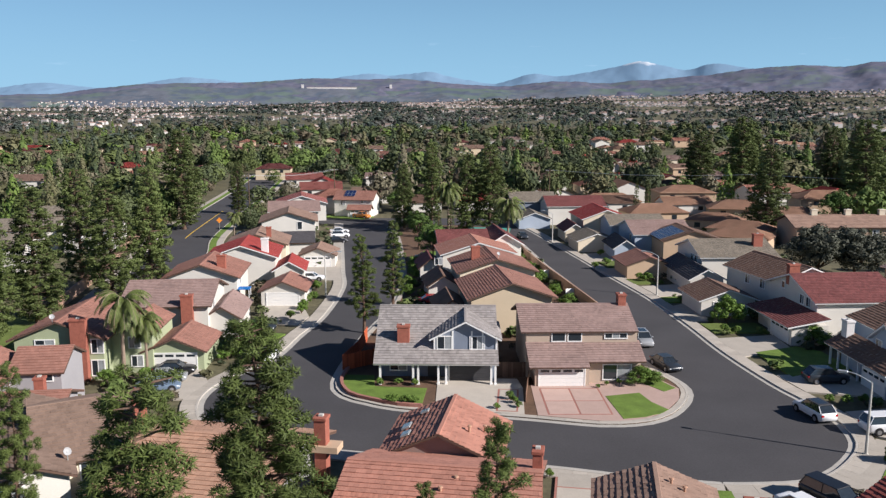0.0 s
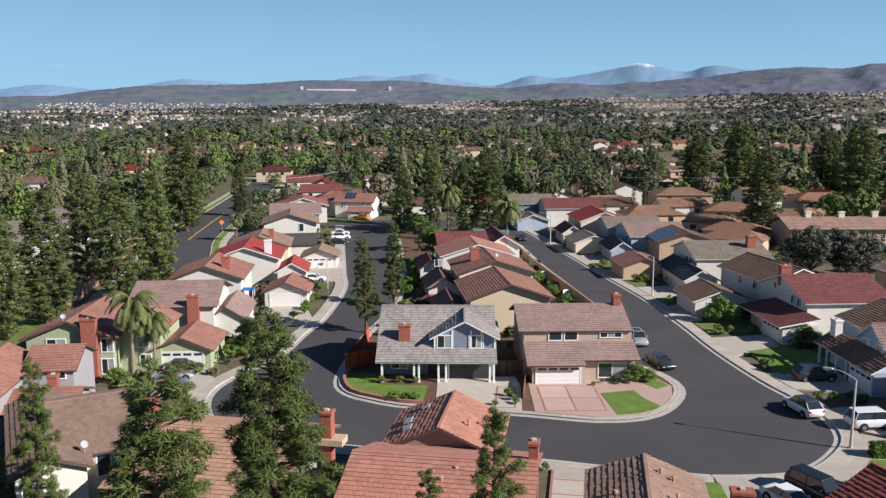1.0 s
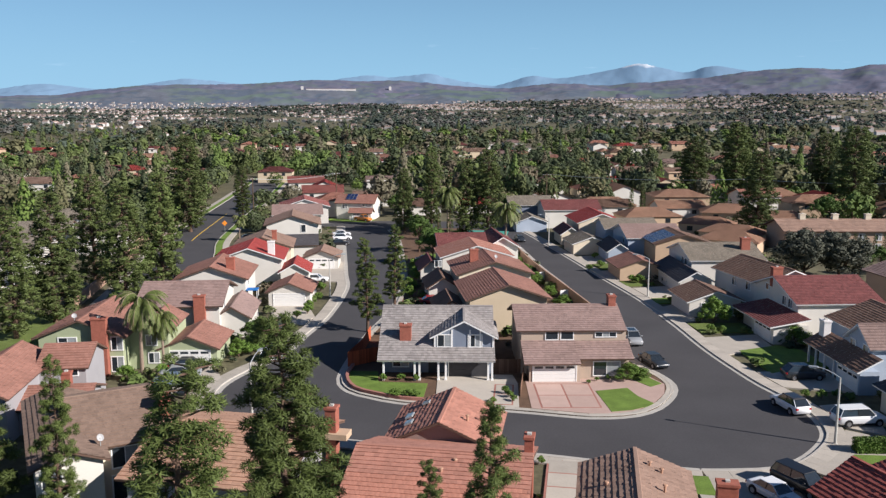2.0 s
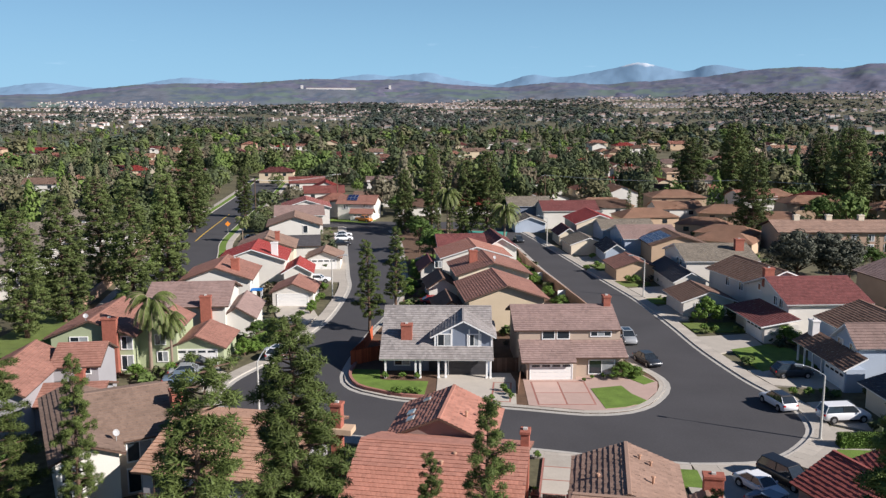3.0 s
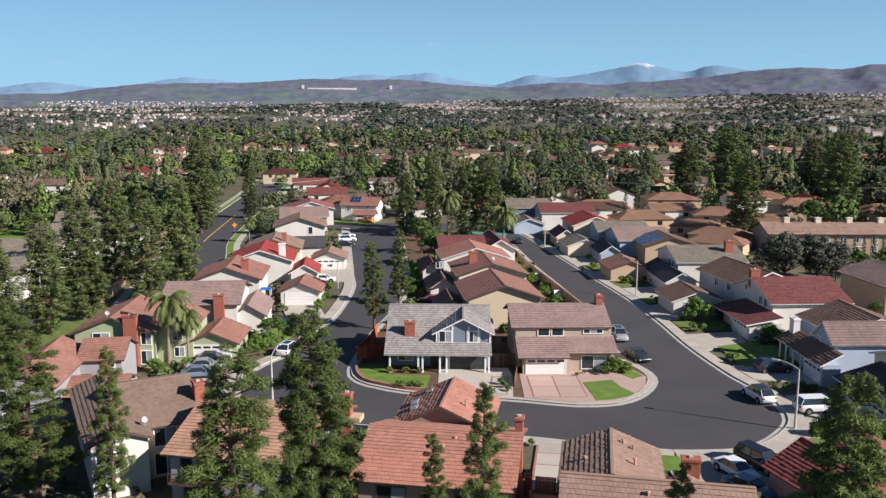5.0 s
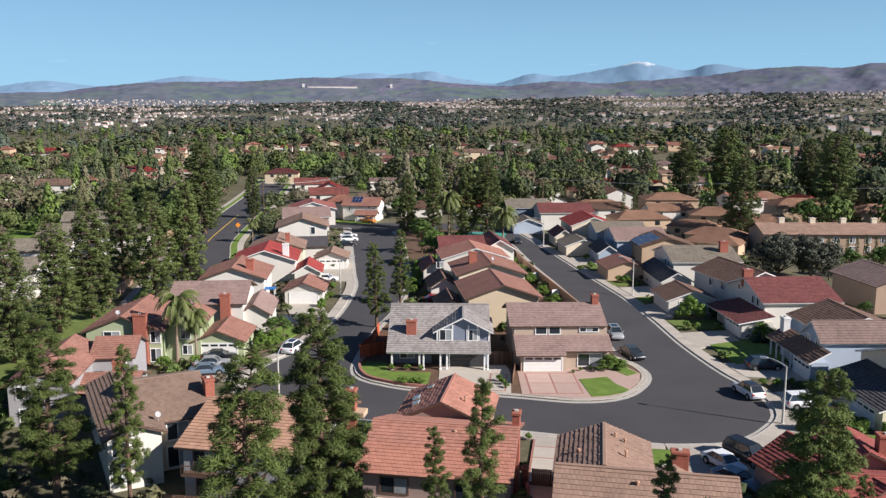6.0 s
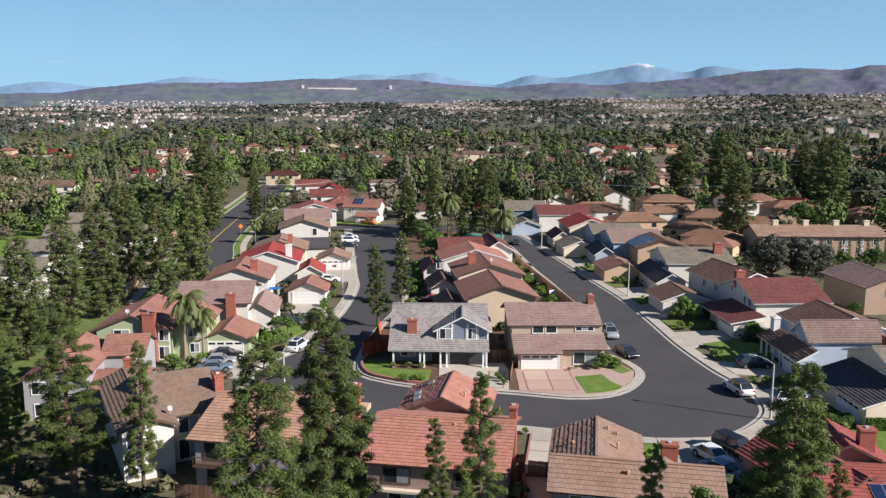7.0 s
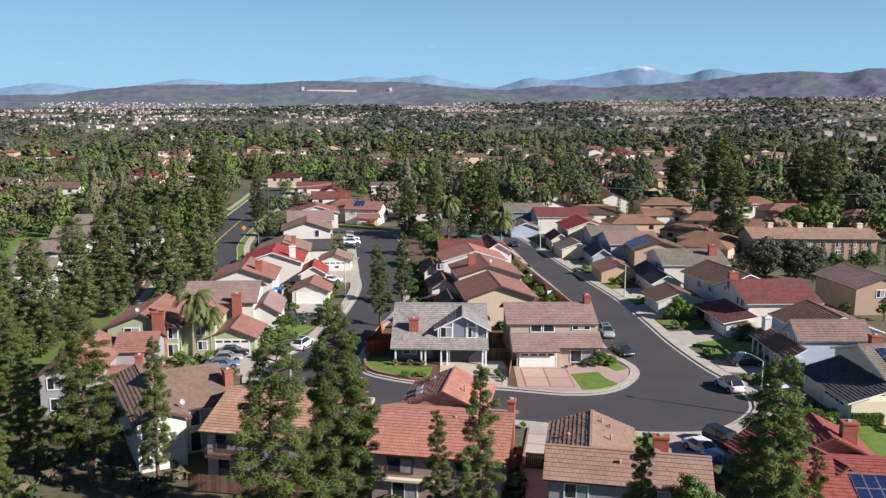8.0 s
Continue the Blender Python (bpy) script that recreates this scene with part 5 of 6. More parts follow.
FARWALL = mat("far_town_walls", (0.46, 0.44, 0.42), 0.9, 0.3, 0.01, 0, island=0.8)
FARROOF = mat("far_town_roofs", (0.27, 0.195, 0.165), 0.9, 0.4, 0.01, 0, island=0.8)


SLOPES = []


def ridge(name, dist, depth, tops, material, label, rough=1.0, seed=0.0, base=20):
    """A range of hills: crest heights (degrees of bearing, metres) along an arc, with spurs and gullies on the near face."""
    n, rows = 560, 40
    xs, hs = [t[0] for t in tops], [t[1] for t in tops]
    verts, faces = [], []
    for j in range(rows):
        u = j / (rows - 1)
        for i in range(n):
            b = -36 + 72 * i / (n - 1)
            d = dist - depth * (1 - u)
            x, y = d * math.sin(radians(b)), d * math.cos(radians(b))
            crest = np.mean(np.interp((b - 0.5, b - 0.25, b, b + 0.25, b + 0.5), xs, hs)) + 3.5 * u ** 6 * noise.fractal(Vector((b * 1.8, seed, 0)), 0.9, 2.1, 6)
            fold = noise.ridged_multi_fractal(Vector((x / 260, y / 260, seed)), 0.8, 2.1, 5, 1.0, 2.0) - 1.2
            swell = noise.noise(Vector((x / 330, y / 330, seed + 6)))
            relief = rough * (26 * fold + 30 * swell) * u * (1 - u) * 3.2
            verts.append((x, y, base + (crest - base) * u ** 0.9 + relief))
    for j in range(rows - 1):
        for i in range(n - 1):
            k = j * n + i
            faces.append((k, k + 1, k + n + 1, k + n))
    SLOPES.append(BVHTree.FromPolygons(verts, faces))
    ob = raw(name, verts, faces, material)
    ob.data.shade_smooth()
    return tagged(ob, label, "hills", "", "structure")


def vegetated(name, dry, green, scrub, patch):
    """Hill ground: dry grass, green grass and dark scrub in uneven patches, in haze-tinted colours."""
    m = mat(name, dry, 0.95, 0.18, 0.02, 0, 0.06)
    N, L = m.node_tree.nodes, m.node_tree.links
    bsdf = N["Principled BSDF"]
    out = bsdf.inputs["Base Color"].links[0].from_socket
    geo = N.new("ShaderNodeNewGeometry")
    for colour, scale, low, high in ((green, patch, 0.48, 0.6), (scrub, patch * 3.5, 0.5, 0.58)):
        tex, ramp, mix = N.new("ShaderNodeTexNoise"), N.new("ShaderNodeMapRange"), N.new("ShaderNodeMix")
        tex.inputs["Scale"].default_value, tex.inputs["Detail"].default_value = scale, 7
        ramp.inputs["From Min"].default_value, ramp.inputs["From Max"].default_value = low, high
        mix.data_type = "RGBA"
        mix.inputs["B"].default_value = (*colour, 1)
        L.new(geo.outputs["Position"], tex.inputs["Vector"]), L.new(tex.outputs[0], ramp.inputs["Value"])
        L.new(ramp.outputs[0], mix.inputs["Factor"]), L.new(out, mix.inputs["A"])
        out = mix.outputs["Result"]
    L.new(out, bsdf.inputs["Base Color"])
    return m


# haze of distance painted into both hill grounds as a violet-blue cast
HAZED_HILL = vegetated("haze_tinted_chaparral", (0.13, 0.13, 0.178), (0.11, 0.136, 0.142), (0.094, 0.106, 0.158), 0.005)
HAZED_GREENHILL = vegetated("haze_tinted_grass", (0.122, 0.134, 0.162), (0.11, 0.15, 0.132), (0.09, 0.113, 0.15), 0.003)
# base colour carries the blue haze of distance, not the rock's own tone
HAZED_MOUNTAIN = mat("haze_blue_mountain", (0.175, 0.275, 0.395), 0.95, 0.06, 0.003, 0, 0.02)


def snowy(m, line):
    """Snow above a ragged line of height."""
    N, L = m.node_tree.nodes, m.node_tree.links
    b = N["Principled BSDF"]
    old = b.inputs["Base Color"].links[0].from_socket
    geo = N.new("ShaderNodeNewGeometry")
    sep = N.new("ShaderNodeSeparateXYZ")
    tex = N.new("ShaderNodeTexNoise")
    tex.inputs["Scale"].default_value, tex.inputs["Detail"].default_value = 0.012, 6
    L.new(geo.outputs["Position"], sep.inputs[0]), L.new(geo.outputs["Position"], tex.inputs["Vector"])
    s = N.new("ShaderNodeMath")
    s.operation = "MULTIPLY_ADD"
    s.inputs[1].default_value = 90
    L.new(tex.outputs[0], s.inputs[0]), L.new(sep.outputs[2], s.inputs[2])
    r = N.new("ShaderNodeMapRange")
    r.inputs["From Min"].default_value, r.inputs["From Max"].default_value = line + 45, line + 62
    L.new(s.outputs[0], r.inputs["Value"])
    mix = N.new("ShaderNodeMix")
    mix.data_type = "RGBA"
    L.new(r.outputs[0], mix.inputs["Factor"]), L.new(old, mix.inputs["A"])
    # snow white dulled towards the same painted haze blue
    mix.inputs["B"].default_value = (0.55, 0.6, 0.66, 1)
    L.new(mix.outputs["Result"], b.inputs["Base Color"])


snowy(HAZED_MOUNTAIN, 290)
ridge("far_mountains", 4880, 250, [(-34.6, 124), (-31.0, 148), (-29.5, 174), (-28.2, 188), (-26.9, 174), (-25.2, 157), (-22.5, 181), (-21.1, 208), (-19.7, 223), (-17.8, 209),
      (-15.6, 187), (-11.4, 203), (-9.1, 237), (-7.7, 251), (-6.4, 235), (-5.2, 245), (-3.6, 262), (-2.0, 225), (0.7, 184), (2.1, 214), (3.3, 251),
      (5.0, 226), (7.3, 252), (8.8, 277), (10.5, 314), (12.2, 280), (13.5, 249), (15.1, 296), (16.9, 267), (18.6, 249), (22.0, 237), (29.6, 223)], HAZED_MOUNTAIN,
      "far mountains painted pale haze blue with snow on the highest tops", 0.3, 3.3, 100)
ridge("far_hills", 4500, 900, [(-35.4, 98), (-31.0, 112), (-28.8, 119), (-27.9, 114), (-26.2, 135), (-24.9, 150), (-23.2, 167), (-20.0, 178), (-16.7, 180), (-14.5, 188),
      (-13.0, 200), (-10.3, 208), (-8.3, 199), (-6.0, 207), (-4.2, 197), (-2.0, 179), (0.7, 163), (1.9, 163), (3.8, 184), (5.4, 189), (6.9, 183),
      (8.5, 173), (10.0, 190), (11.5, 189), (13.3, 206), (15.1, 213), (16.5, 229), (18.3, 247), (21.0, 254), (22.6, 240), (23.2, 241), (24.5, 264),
      (25.7, 253), (27.8, 239), (30.9, 237)], HAZED_HILL,
      "dry hills on the horizon with purple-blue haze in their colour", 0.62, 7.7, 15)
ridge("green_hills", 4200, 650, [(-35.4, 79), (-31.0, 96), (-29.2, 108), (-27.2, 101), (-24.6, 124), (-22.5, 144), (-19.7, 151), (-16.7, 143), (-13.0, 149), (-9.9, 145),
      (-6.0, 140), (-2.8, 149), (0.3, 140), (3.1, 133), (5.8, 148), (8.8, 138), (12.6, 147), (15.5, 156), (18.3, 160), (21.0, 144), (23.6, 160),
      (25.7, 152), (30.9, 146)], HAZED_GREENHILL,
      "low grassy foothills tinted with painted haze", 0.5, 1.2, 15)


# far town: countless small houses in one piece, on the valley floor and up the first slopes
def far_house(x, y, z):
    w, d, ze = rng.uniform(3, 5.5), rng.uniform(3, 4.5), rng.uniform(2, 3.8)
    zr = ze + 2
    k = len(v)
    c, s = (1, 0) if rng.random() < 0.6 else (0.3, 0.95)
    for px, py, pz in ((-w, -d, -2), (w, -d, -2), (w, d, -2), (-w, d, -2), (-w, -d, ze), (w, -d, ze), (w, d, ze), (-w, d, ze), (-w, 0, zr), (w, 0, zr)):
        v.append((x + px * c - py * s, y + px * s + py * c, z + pz))
    f.extend([(k, k + 1, k + 5, k + 4), (k + 1, k + 2, k + 6, k + 9, k + 5), (k + 2, k + 3, k + 7, k + 6), (k + 3, k, k + 4, k + 8, k + 7),
              (k + 4, k + 5, k + 9, k + 8), (k + 6, k + 7, k + 8, k + 9)])


v, f = [], []
rng = random.Random(3)
for i in range(14500):
    r = math.sqrt(rng.uniform(660 ** 2, 4100 ** 2))
    a = rng.uniform(-0.6, 0.52)
    x, y = r * math.sin(a), r * math.cos(a)
    if noise.noise(Vector((x / 260, y / 260, 2))) < (0.02 if r < 2900 else -0.05) or rng.random() > (0.3 if r < 1900 else 0.4 if r < 2600 else 1.0):
        continue
    z = terrain(x, y)
    for slope_face in SLOPES[1:]:
        hit = slope_face.ray_cast(Vector((x, y, 600)), Vector((0, 0, -1)))[0]
        z = max(z, hit.z) if hit else z
    if z < 74 + 38 * min(1, max(0, 0.35 + x / 1500)):
        far_house(x, y, z)
town = tagged(raw("far_town", v, f, FARWALL), "thousands of pale houses with red roofs across the valley", "town", "", "stuff")
town.data.materials.append(FARROOF)
for i, p in enumerate(town.data.polygons):
    p.material_index = 1 if i % 6 > 3 else 0


# long white buildings on the hill crest
def hill_height(x, y):
    hits = [f.ray_cast(Vector((x, y, 900)), Vector((0, 0, -1)))[0] for f in SLOPES[1:]]
    return max([q.z for q in hits if q] + [terrain(x, y)])


d = 3750
while hill_height(-0.164 * d, 0.986 * d) < 142 and d < 4300:
    d += 20
hb = empty("hilltop_building", -0.164 * d, 0.986 * d, 153, 9.6, "long white building with two towers on the hill", "building")
part("wall", boxes((-185, 60, -8, 8, -12, -3)), FARWALL, hb)
part("roof", boxes((-187, 62, -9, 9, -3, -1.8)), FARROOF, hb)
for x in (-205, 230):
    part("tower", boxes((x - 6, x + 6, -8, 8, -40, 10)), FARWALL, hb)


# ---- yards ----
def lawn(pts, label="mown green lawn", material=None, z=0.2):
    return slab("lawn", pts, 0.0, z, material or GRASS, label, category="lawn")


def paving(name, x, y, rot, nx, ny, w, d, material, band, label, z=0.19):
    """A driveway of separate slabs with narrow bands between."""
    base = empty(name, x, y, 0, rot, label, "driveway", "", "structure")
    part("bed", boxes((-0.1, nx * w + 0.1, -0.1, ny * d + 0.1, 0, z - 0.012)), band, base)
    bm = boxes((0.09, w - 0.09, 0.09, d - 0.09, 0, z), bevel=0.012)
    me = bpy.data.meshes.new("slab")
    bm.to_mesh(me)
    bm.free()
    me.materials.append(material)
    for i in range(nx):
        for j in range(ny):
            s = new("paving_slab", me)
            s.parent, s.location = base, (i * w, j * d, 0)
    return base


lawn([(-15.7, 86.6), (-15.6, 83.4), (-14.1, 80.5), (-11.7, 78.7), (-8.8, 77.4), (-6.4, 76.9), (-6.2, 82.4), (-11.9, 82.8), (-12.4, 86.5)])
lawn([(12.6, 80.7), (16.3, 81.9), (17.0, 79.2), (18.3, 77.0), (17.4, 76.0), (15.6, 74.9), (13.4, 74.3)])
lawn([(15.4, 88.0), (17.6, 89.6), (20.5, 83.6), (19.0, 82.4)])
retain = smooth_line([(-16.4, 90), (-16.4, 84), (-14.7, 79.8), (-12.0, 77.9), (-9.0, 76.5), (-6.4, 76.05)])
ribbon("retaining_wall", retain, 0.5, 0.85, 0.0, 0.5, REDBAND, "low curved red brick garden wall", category="garden wall")
slab("driveway", [(-5.2, 86.2), (-5.0, 76.4), (0.9, 75.4), (0.9, 86.4)], 0, 0.2, CONCRETE, "pale concrete driveway", category="driveway")
slab("driveway", [(0.9, 86), (0.9, 75.5), (3.9, 75.1), (4.1, 83), (3.6, 86)], 0, 0.175, CONCRETE, "pale concrete side yard", category="driveway")
paving("driveway", 1.2, 76.0, -3, 1, 2, 2.0, 3.2, CONCRETE, REDBAND, "concrete slabs edged with red bands", 0.2)
slab("driveway", [(5.0, 84), (5.2, 75.0), (8, 74.4), (11, 73.8), (13.1, 73.8), (15.6, 74.6), (17.9, 76.5), (20.1, 80.3), (20.8, 83.5), (19.6, 86), (12.6, 85.2)], 0, 0.172, PINK, "pink concrete path and drive", category="driveway")
paving("driveway", 6.3, 75.2, 3, 2, 2, 3.1, 3.8, PINK, REDBAND, "pink concrete drive with red bands", 0.19)
slab("driveway", [(-39.2, 88), (-32.6, 87.8), (-30.4, 83.4), (-31.2, 78.0), (-37, 77.5)], 0, 0.18, CONCRETE, "pale concrete driveway with parked cars", category="driveway")
slab("driveway", [(-34.2, 119.5), (-27.8, 119.8), (-25.4, 113), (-26.0, 108), (-30.5, 109)], 0, 0.18, CONCRETE, "pale concrete driveway", category="driveway")
slab("driveway", [(-35.2, 151.4), (-28.2, 151.6), (-27.6, 146), (-26.4, 139), (-33.0, 140)], 0, 0.18, CONCRETE, "pale concrete driveway", category="driveway")
slab("driveway", [(31.5, 95.6), (30.2, 103.6), (38.4, 105.6), (38.4, 99.6)], 0, 0.18, CONCRETE, "concrete driveway with red bands", category="driveway")
slab("driveway", [(34.0, 83.0), (32.8, 88.6), (41.2, 89.2), (41.2, 81.6)], 0, 0.18, CONCRETE, "pale concrete driveway", category="driveway")
slab("driveway", [(35.8, 71.0), (35.6, 77.2), (40.6, 78.4), (40.6, 68.0)], 0, 0.18, CONCRETE, "pale concrete driveway", category="driveway")
slab("driveway", [(29.5, 112.5), (28.4, 121.5), (31.5, 124), (32.2, 113)], 0, 0.18, CONCRETE, "pale concrete driveway", category="driveway")
slab("driveway", [(28.1, 128.5), (26.6, 136), (33.2, 138), (33.2, 130)], 0, 0.18, CONCRETE, "pale concrete driveway", category="driveway")
slab("driveway", [(25.2, 143), (23.2, 152), (25.6, 152.5), (26.4, 143.5)], 0, 0.18, CONCRETE, "pale concrete driveway", category="driveway")
slab("driveway", [(21.8, 160), (20.4, 168), (26, 170), (26.4, 161)], 0, 0.18, CONCRETE, "pale concrete driveway", category="driveway")
paving("driveway", 4.6, 51.4, -7, 1, 4, 2.9, 2.7, CONCRETE, REDBAND, "concrete drive crossed by pinkish bands", 0.18)
slab("driveway", [(17.6, 50), (17.6, 58.6), (25.6, 59.2), (28.4, 60.5), (29.5, 56), (26, 50)], 0, 0.18, CONCRETE, "pale concrete driveway with parked cars", category="driveway")
slab("pavement", [(28.4, 60.9), (32.6, 65.8), (35.4, 70.4), (39, 68), (36, 61), (30.5, 58.5)], 0, 0.172, CONCRETE, "pale concrete corner beside the lamp", category="pavement")
lawn([(33.4, 97.4), (34.4, 88.0), (38.5, 90.2), (42.4, 90.6), (41.6, 98.0), (39.3, 100.2)])
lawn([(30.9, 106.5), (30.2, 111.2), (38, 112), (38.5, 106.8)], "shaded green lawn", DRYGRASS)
lawn([(28.4, 124.2), (28.1, 127.6), (33, 128.6), (33.4, 125)], "small green lawn strip")
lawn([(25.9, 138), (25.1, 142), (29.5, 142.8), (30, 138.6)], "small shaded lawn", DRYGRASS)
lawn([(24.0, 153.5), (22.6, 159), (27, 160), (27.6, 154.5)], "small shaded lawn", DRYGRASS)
lawn([(40.8, 66.2), (39.6, 69.5), (41.4, 70.5), (44, 69)], "small green lawn beside the drive")
lawn([(31.0, 60.5), (33.6, 64.4), (46, 63.8), (47, 56), (40, 52.5), (36.6, 54), (31.5, 56)], "green lawn behind the red-roofed house")
lawn([(16.6, 56.0), (16.8, 59.4), (19.2, 59.2), (19.0, 55.6)], "small green lawn strip")
lawn([(-28.2, 98), (-26.6, 103.5), (-31, 104.5), (-33, 98)], "green lawn beside the street")
lawn([(-33, 222.8), (-31, 228.6), (-44, 230), (-46, 226)], "green front lawn at the street's end")
lawn([(-12.4, 150), (-12.8, 170), (-9, 170), (-8.4, 150)], "small lawn beside the street")
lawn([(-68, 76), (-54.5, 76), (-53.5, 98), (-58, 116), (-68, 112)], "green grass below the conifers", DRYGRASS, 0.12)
lawn([(-170, 150), (-118, 150), (-108, 175), (-122, 210), (-175, 200)], "park lawn beyond the trees", GRASS, 0.06)

slab("sports_court", [(-6, 196), (6, 194), (7, 206), (-5, 208)], 0.14, 0.16, mat("court_paint", (0.08, 0.3, 0.24), 0.8, 0.1, 1, 0), "blue-green painted sports court", category="court")


def fence(pts, ht, material, label, board=0.2):
    """Upright boards between posts along a plan line."""
    e = empty("fence", pts[0][0], pts[0][1], 0.1, 0, label, "fence")
    o = Vector((pts[0][0], pts[0][1]))
    bm = boxes((0, board - 0.015, -0.012, 0.012, 0.05, ht), bevel=0.004)
    me = bpy.data.meshes.new("board")
    bm.to_mesh(me)
    bm.free()
    me.materials.append(material)
    for a, b in zip(pts, pts[1:]):
        a, b = Vector(a) - o, Vector(b) - o
        d = b - a
        ang = math.degrees(math.atan2(d.y, d.x))
        for i in range(int(d.length / board)):
            p = new("board", me)
            p.parent = e
            p.matrix_local = pose(*(a + d.normalized() * board * i), random.uniform(-0.03, 0.02), 0, 0, ang)
        for z in (0.35, ht - 0.3):
            r = part("rail", boxes((0, d.length, 0.012, 0.06, z, z + 0.09)), material, e)
            r.matrix_local = pose(a.x, a.y, 0, 0, 0, ang)
    return e


fence([(-15.2, 101), (-15.4, 94), (-16.3, 88.2), (-12.4, 91.4)], 1.9, REDFENCE, "orange-red stained board fence round a garden")
fence([(1.4, 86.5), (5.1, 86.9)], 1.8, FENCE, "dark brown board fence between two houses")
fence([(4.2, 78.6), (4.9, 86.0)], 1.2, FENCE, "dark low board fence beside the drive")
fence([(4.9, 50.8), (6.7, 50.6)], 1.6, FENCE, "brown board gate between two houses")
fence([(-26.5, 44), (-13, 42.5), (-12.6, 36)], 1.7, FENCE, "brown board fence behind the gardens")
fence([(13.0, 126.5), (15.0, 127.4)], 1.6, TRIM, "white board fence between two houses")
fence([(10.6, 142.0), (12.4, 142.8)], 1.6, TRIM, "white board fence between two houses")
ribbon("garden_wall", smooth_line([(16.6, 116), (15.2, 124), (13.4, 134), (11.2, 146), (9.0, 160), (7.4, 174), (6, 186)]), 0.0, 0.25, 0.0, 2.0, BLOCKWALL,
       "brown block wall along the street", category="garden wall")
ribbon("garden_wall", offset_line([q for q in CL if q[1] < 236], 11), 0.0, 0.3, 0.0, 1.9, BLOCKWALL, "tan block wall along the avenue", category="garden wall")


# ---- cars ----
def car(x, y, rot, paint, label, kind="suv", z=0.045):
    """A parked car, its nose along its own x."""
    L, W, H = {"suv": (4.7, 1.92, 1.7), "sedan": (4.7, 1.82, 1.44), "van": (5.1, 2.0, 1.78), "truck": (5.4, 2.0, 1.85)}[kind]
    c = empty("car", x, y, z, rot, label, "car", "parked cars")
    belt = {"suv": 1.08, "sedan": 0.92, "van": 1.1, "truck": 1.12}[kind]
    tail = belt if kind != "sedan" else belt + 0.02
    st = [(0.0, 0.36, belt * 0.66, 0.74), (0.025, 0.26, belt * 0.8, 0.9), (0.12, 0.2, belt * 0.9, 0.98), (0.28, 0.2, belt * 0.97, 1.0), (0.5, 0.2, belt, 1.0),
          (0.78, 0.2, belt, 1.0), (0.94, 0.22, tail, 0.97), (0.985, 0.3, tail * 0.94, 0.9), (1.0, 0.4, tail * 0.8, 0.86)]
    bm = bmesh.new()
    rings = []
    for f, z0, z1, w in st:
        X, hw = L / 2 - f * L, W / 2 * w
        rings.append([bm.verts.new(p) for p in ((X, -hw * 0.9, z0), (X, -hw, z0 + 0.14), (X, -hw, z1 - 0.2), (X, -hw * 0.93, z1 - 0.05), (X, -hw * 0.8, z1),
                                                (X, hw * 0.8, z1), (X, hw * 0.93, z1 - 0.05), (X, hw, z1 - 0.2), (X, hw, z0 + 0.14), (X, hw * 0.9, z0))])
    for a, b in zip(rings, rings[1:]):
        for i in range(10):
            bm.faces.new((a[i], a[(i + 1) % 10], b[(i + 1) % 10], b[i]))
    bm.faces.new(rings[0]), bm.faces.new(rings[-1][::-1])
    bmesh.ops.recalc_face_normals(bm, faces=bm.faces)
    m = mat("car_paint_%s" % "_".join(str(int(v * 1000)) for v in paint), paint, 0.28, 0.05, 1, 0, spec=0.6)
    body = part("body", bm, m, c)
    body.data.shade_smooth()
    b0, b1, t0, t1 = {"suv": (0.26, 0.965, 0.43, 0.83), "sedan": (0.27, 0.88, 0.43, 0.7), "van": (0.24, 0.985, 0.38, 0.91), "truck": (0.28, 0.62, 0.4, 0.58)}[kind]
    xb0, xb1, xt0, xt1 = (L / 2 - q * L for q in (b0, b1, t0, t1))
    hb, ht_ = W / 2 * 0.96, W / 2 * 0.72
    lo = [(xb0, -hb * 0.93, belt - 0.06), (xb1, -hb * 0.93, belt - 0.06), (xb1, hb * 0.93, belt - 0.06), (xb0, hb * 0.93, belt - 0.06)]
    hi = [(xt0, -ht_, H - 0.06), (xt1, -ht_, H - 0.06), (xt1, ht_, H - 0.06), (xt0, ht_, H - 0.06)]
    core = bmesh.new()
    for q in (lo, hi):
        core.faces.new([core.verts.new((x * 0.96, y * 0.95, z)) for x, y, z in q])
    part("cabin", core, RUBBER, c)
    for i, nm in enumerate(("side_window", "rear_window", "side_window", "windshield")):
        j = (i + 1) % 4
        part(nm, plate([Vector(lo[i]), Vector(lo[j]), Vector(hi[j]), Vector(hi[i])], 0.02), GLASS, c)
    part("roof", boxes((xt1 - 0.12, xt0 + 0.1, -ht_ - 0.03, ht_ + 0.03, H - 0.07, H), bevel=0.035), DARKDOOR if "black roof" in label else m, c)
    if kind == "suv":
        part("sunroof", boxes((xt1 + 0.25, xt0 - 0.1, -ht_ * 0.72, ht_ * 0.72, H - 0.02, H + 0.006), bevel=0.004), GLASS, c)
    for i in range(4):
        v, f = [], []
        limb(v, f, Vector(lo[i]), Vector(hi[i]), 0.05, 0.04, 5)
        raw("pillar", v, f, m, c)
    for sy in (-1, 1):
        v, f = [], []
        mid0, mid1 = Vector(lo[0]).lerp(Vector(lo[1]), 0.48), Vector(hi[0]).lerp(Vector(hi[1]), 0.42)
        mid0.y, mid1.y = mid0.y * -sy, mid1.y * -sy
        limb(v, f, mid0, mid1, 0.04, 0.035, 5)
        raw("pillar", v, f, RUBBER, c)
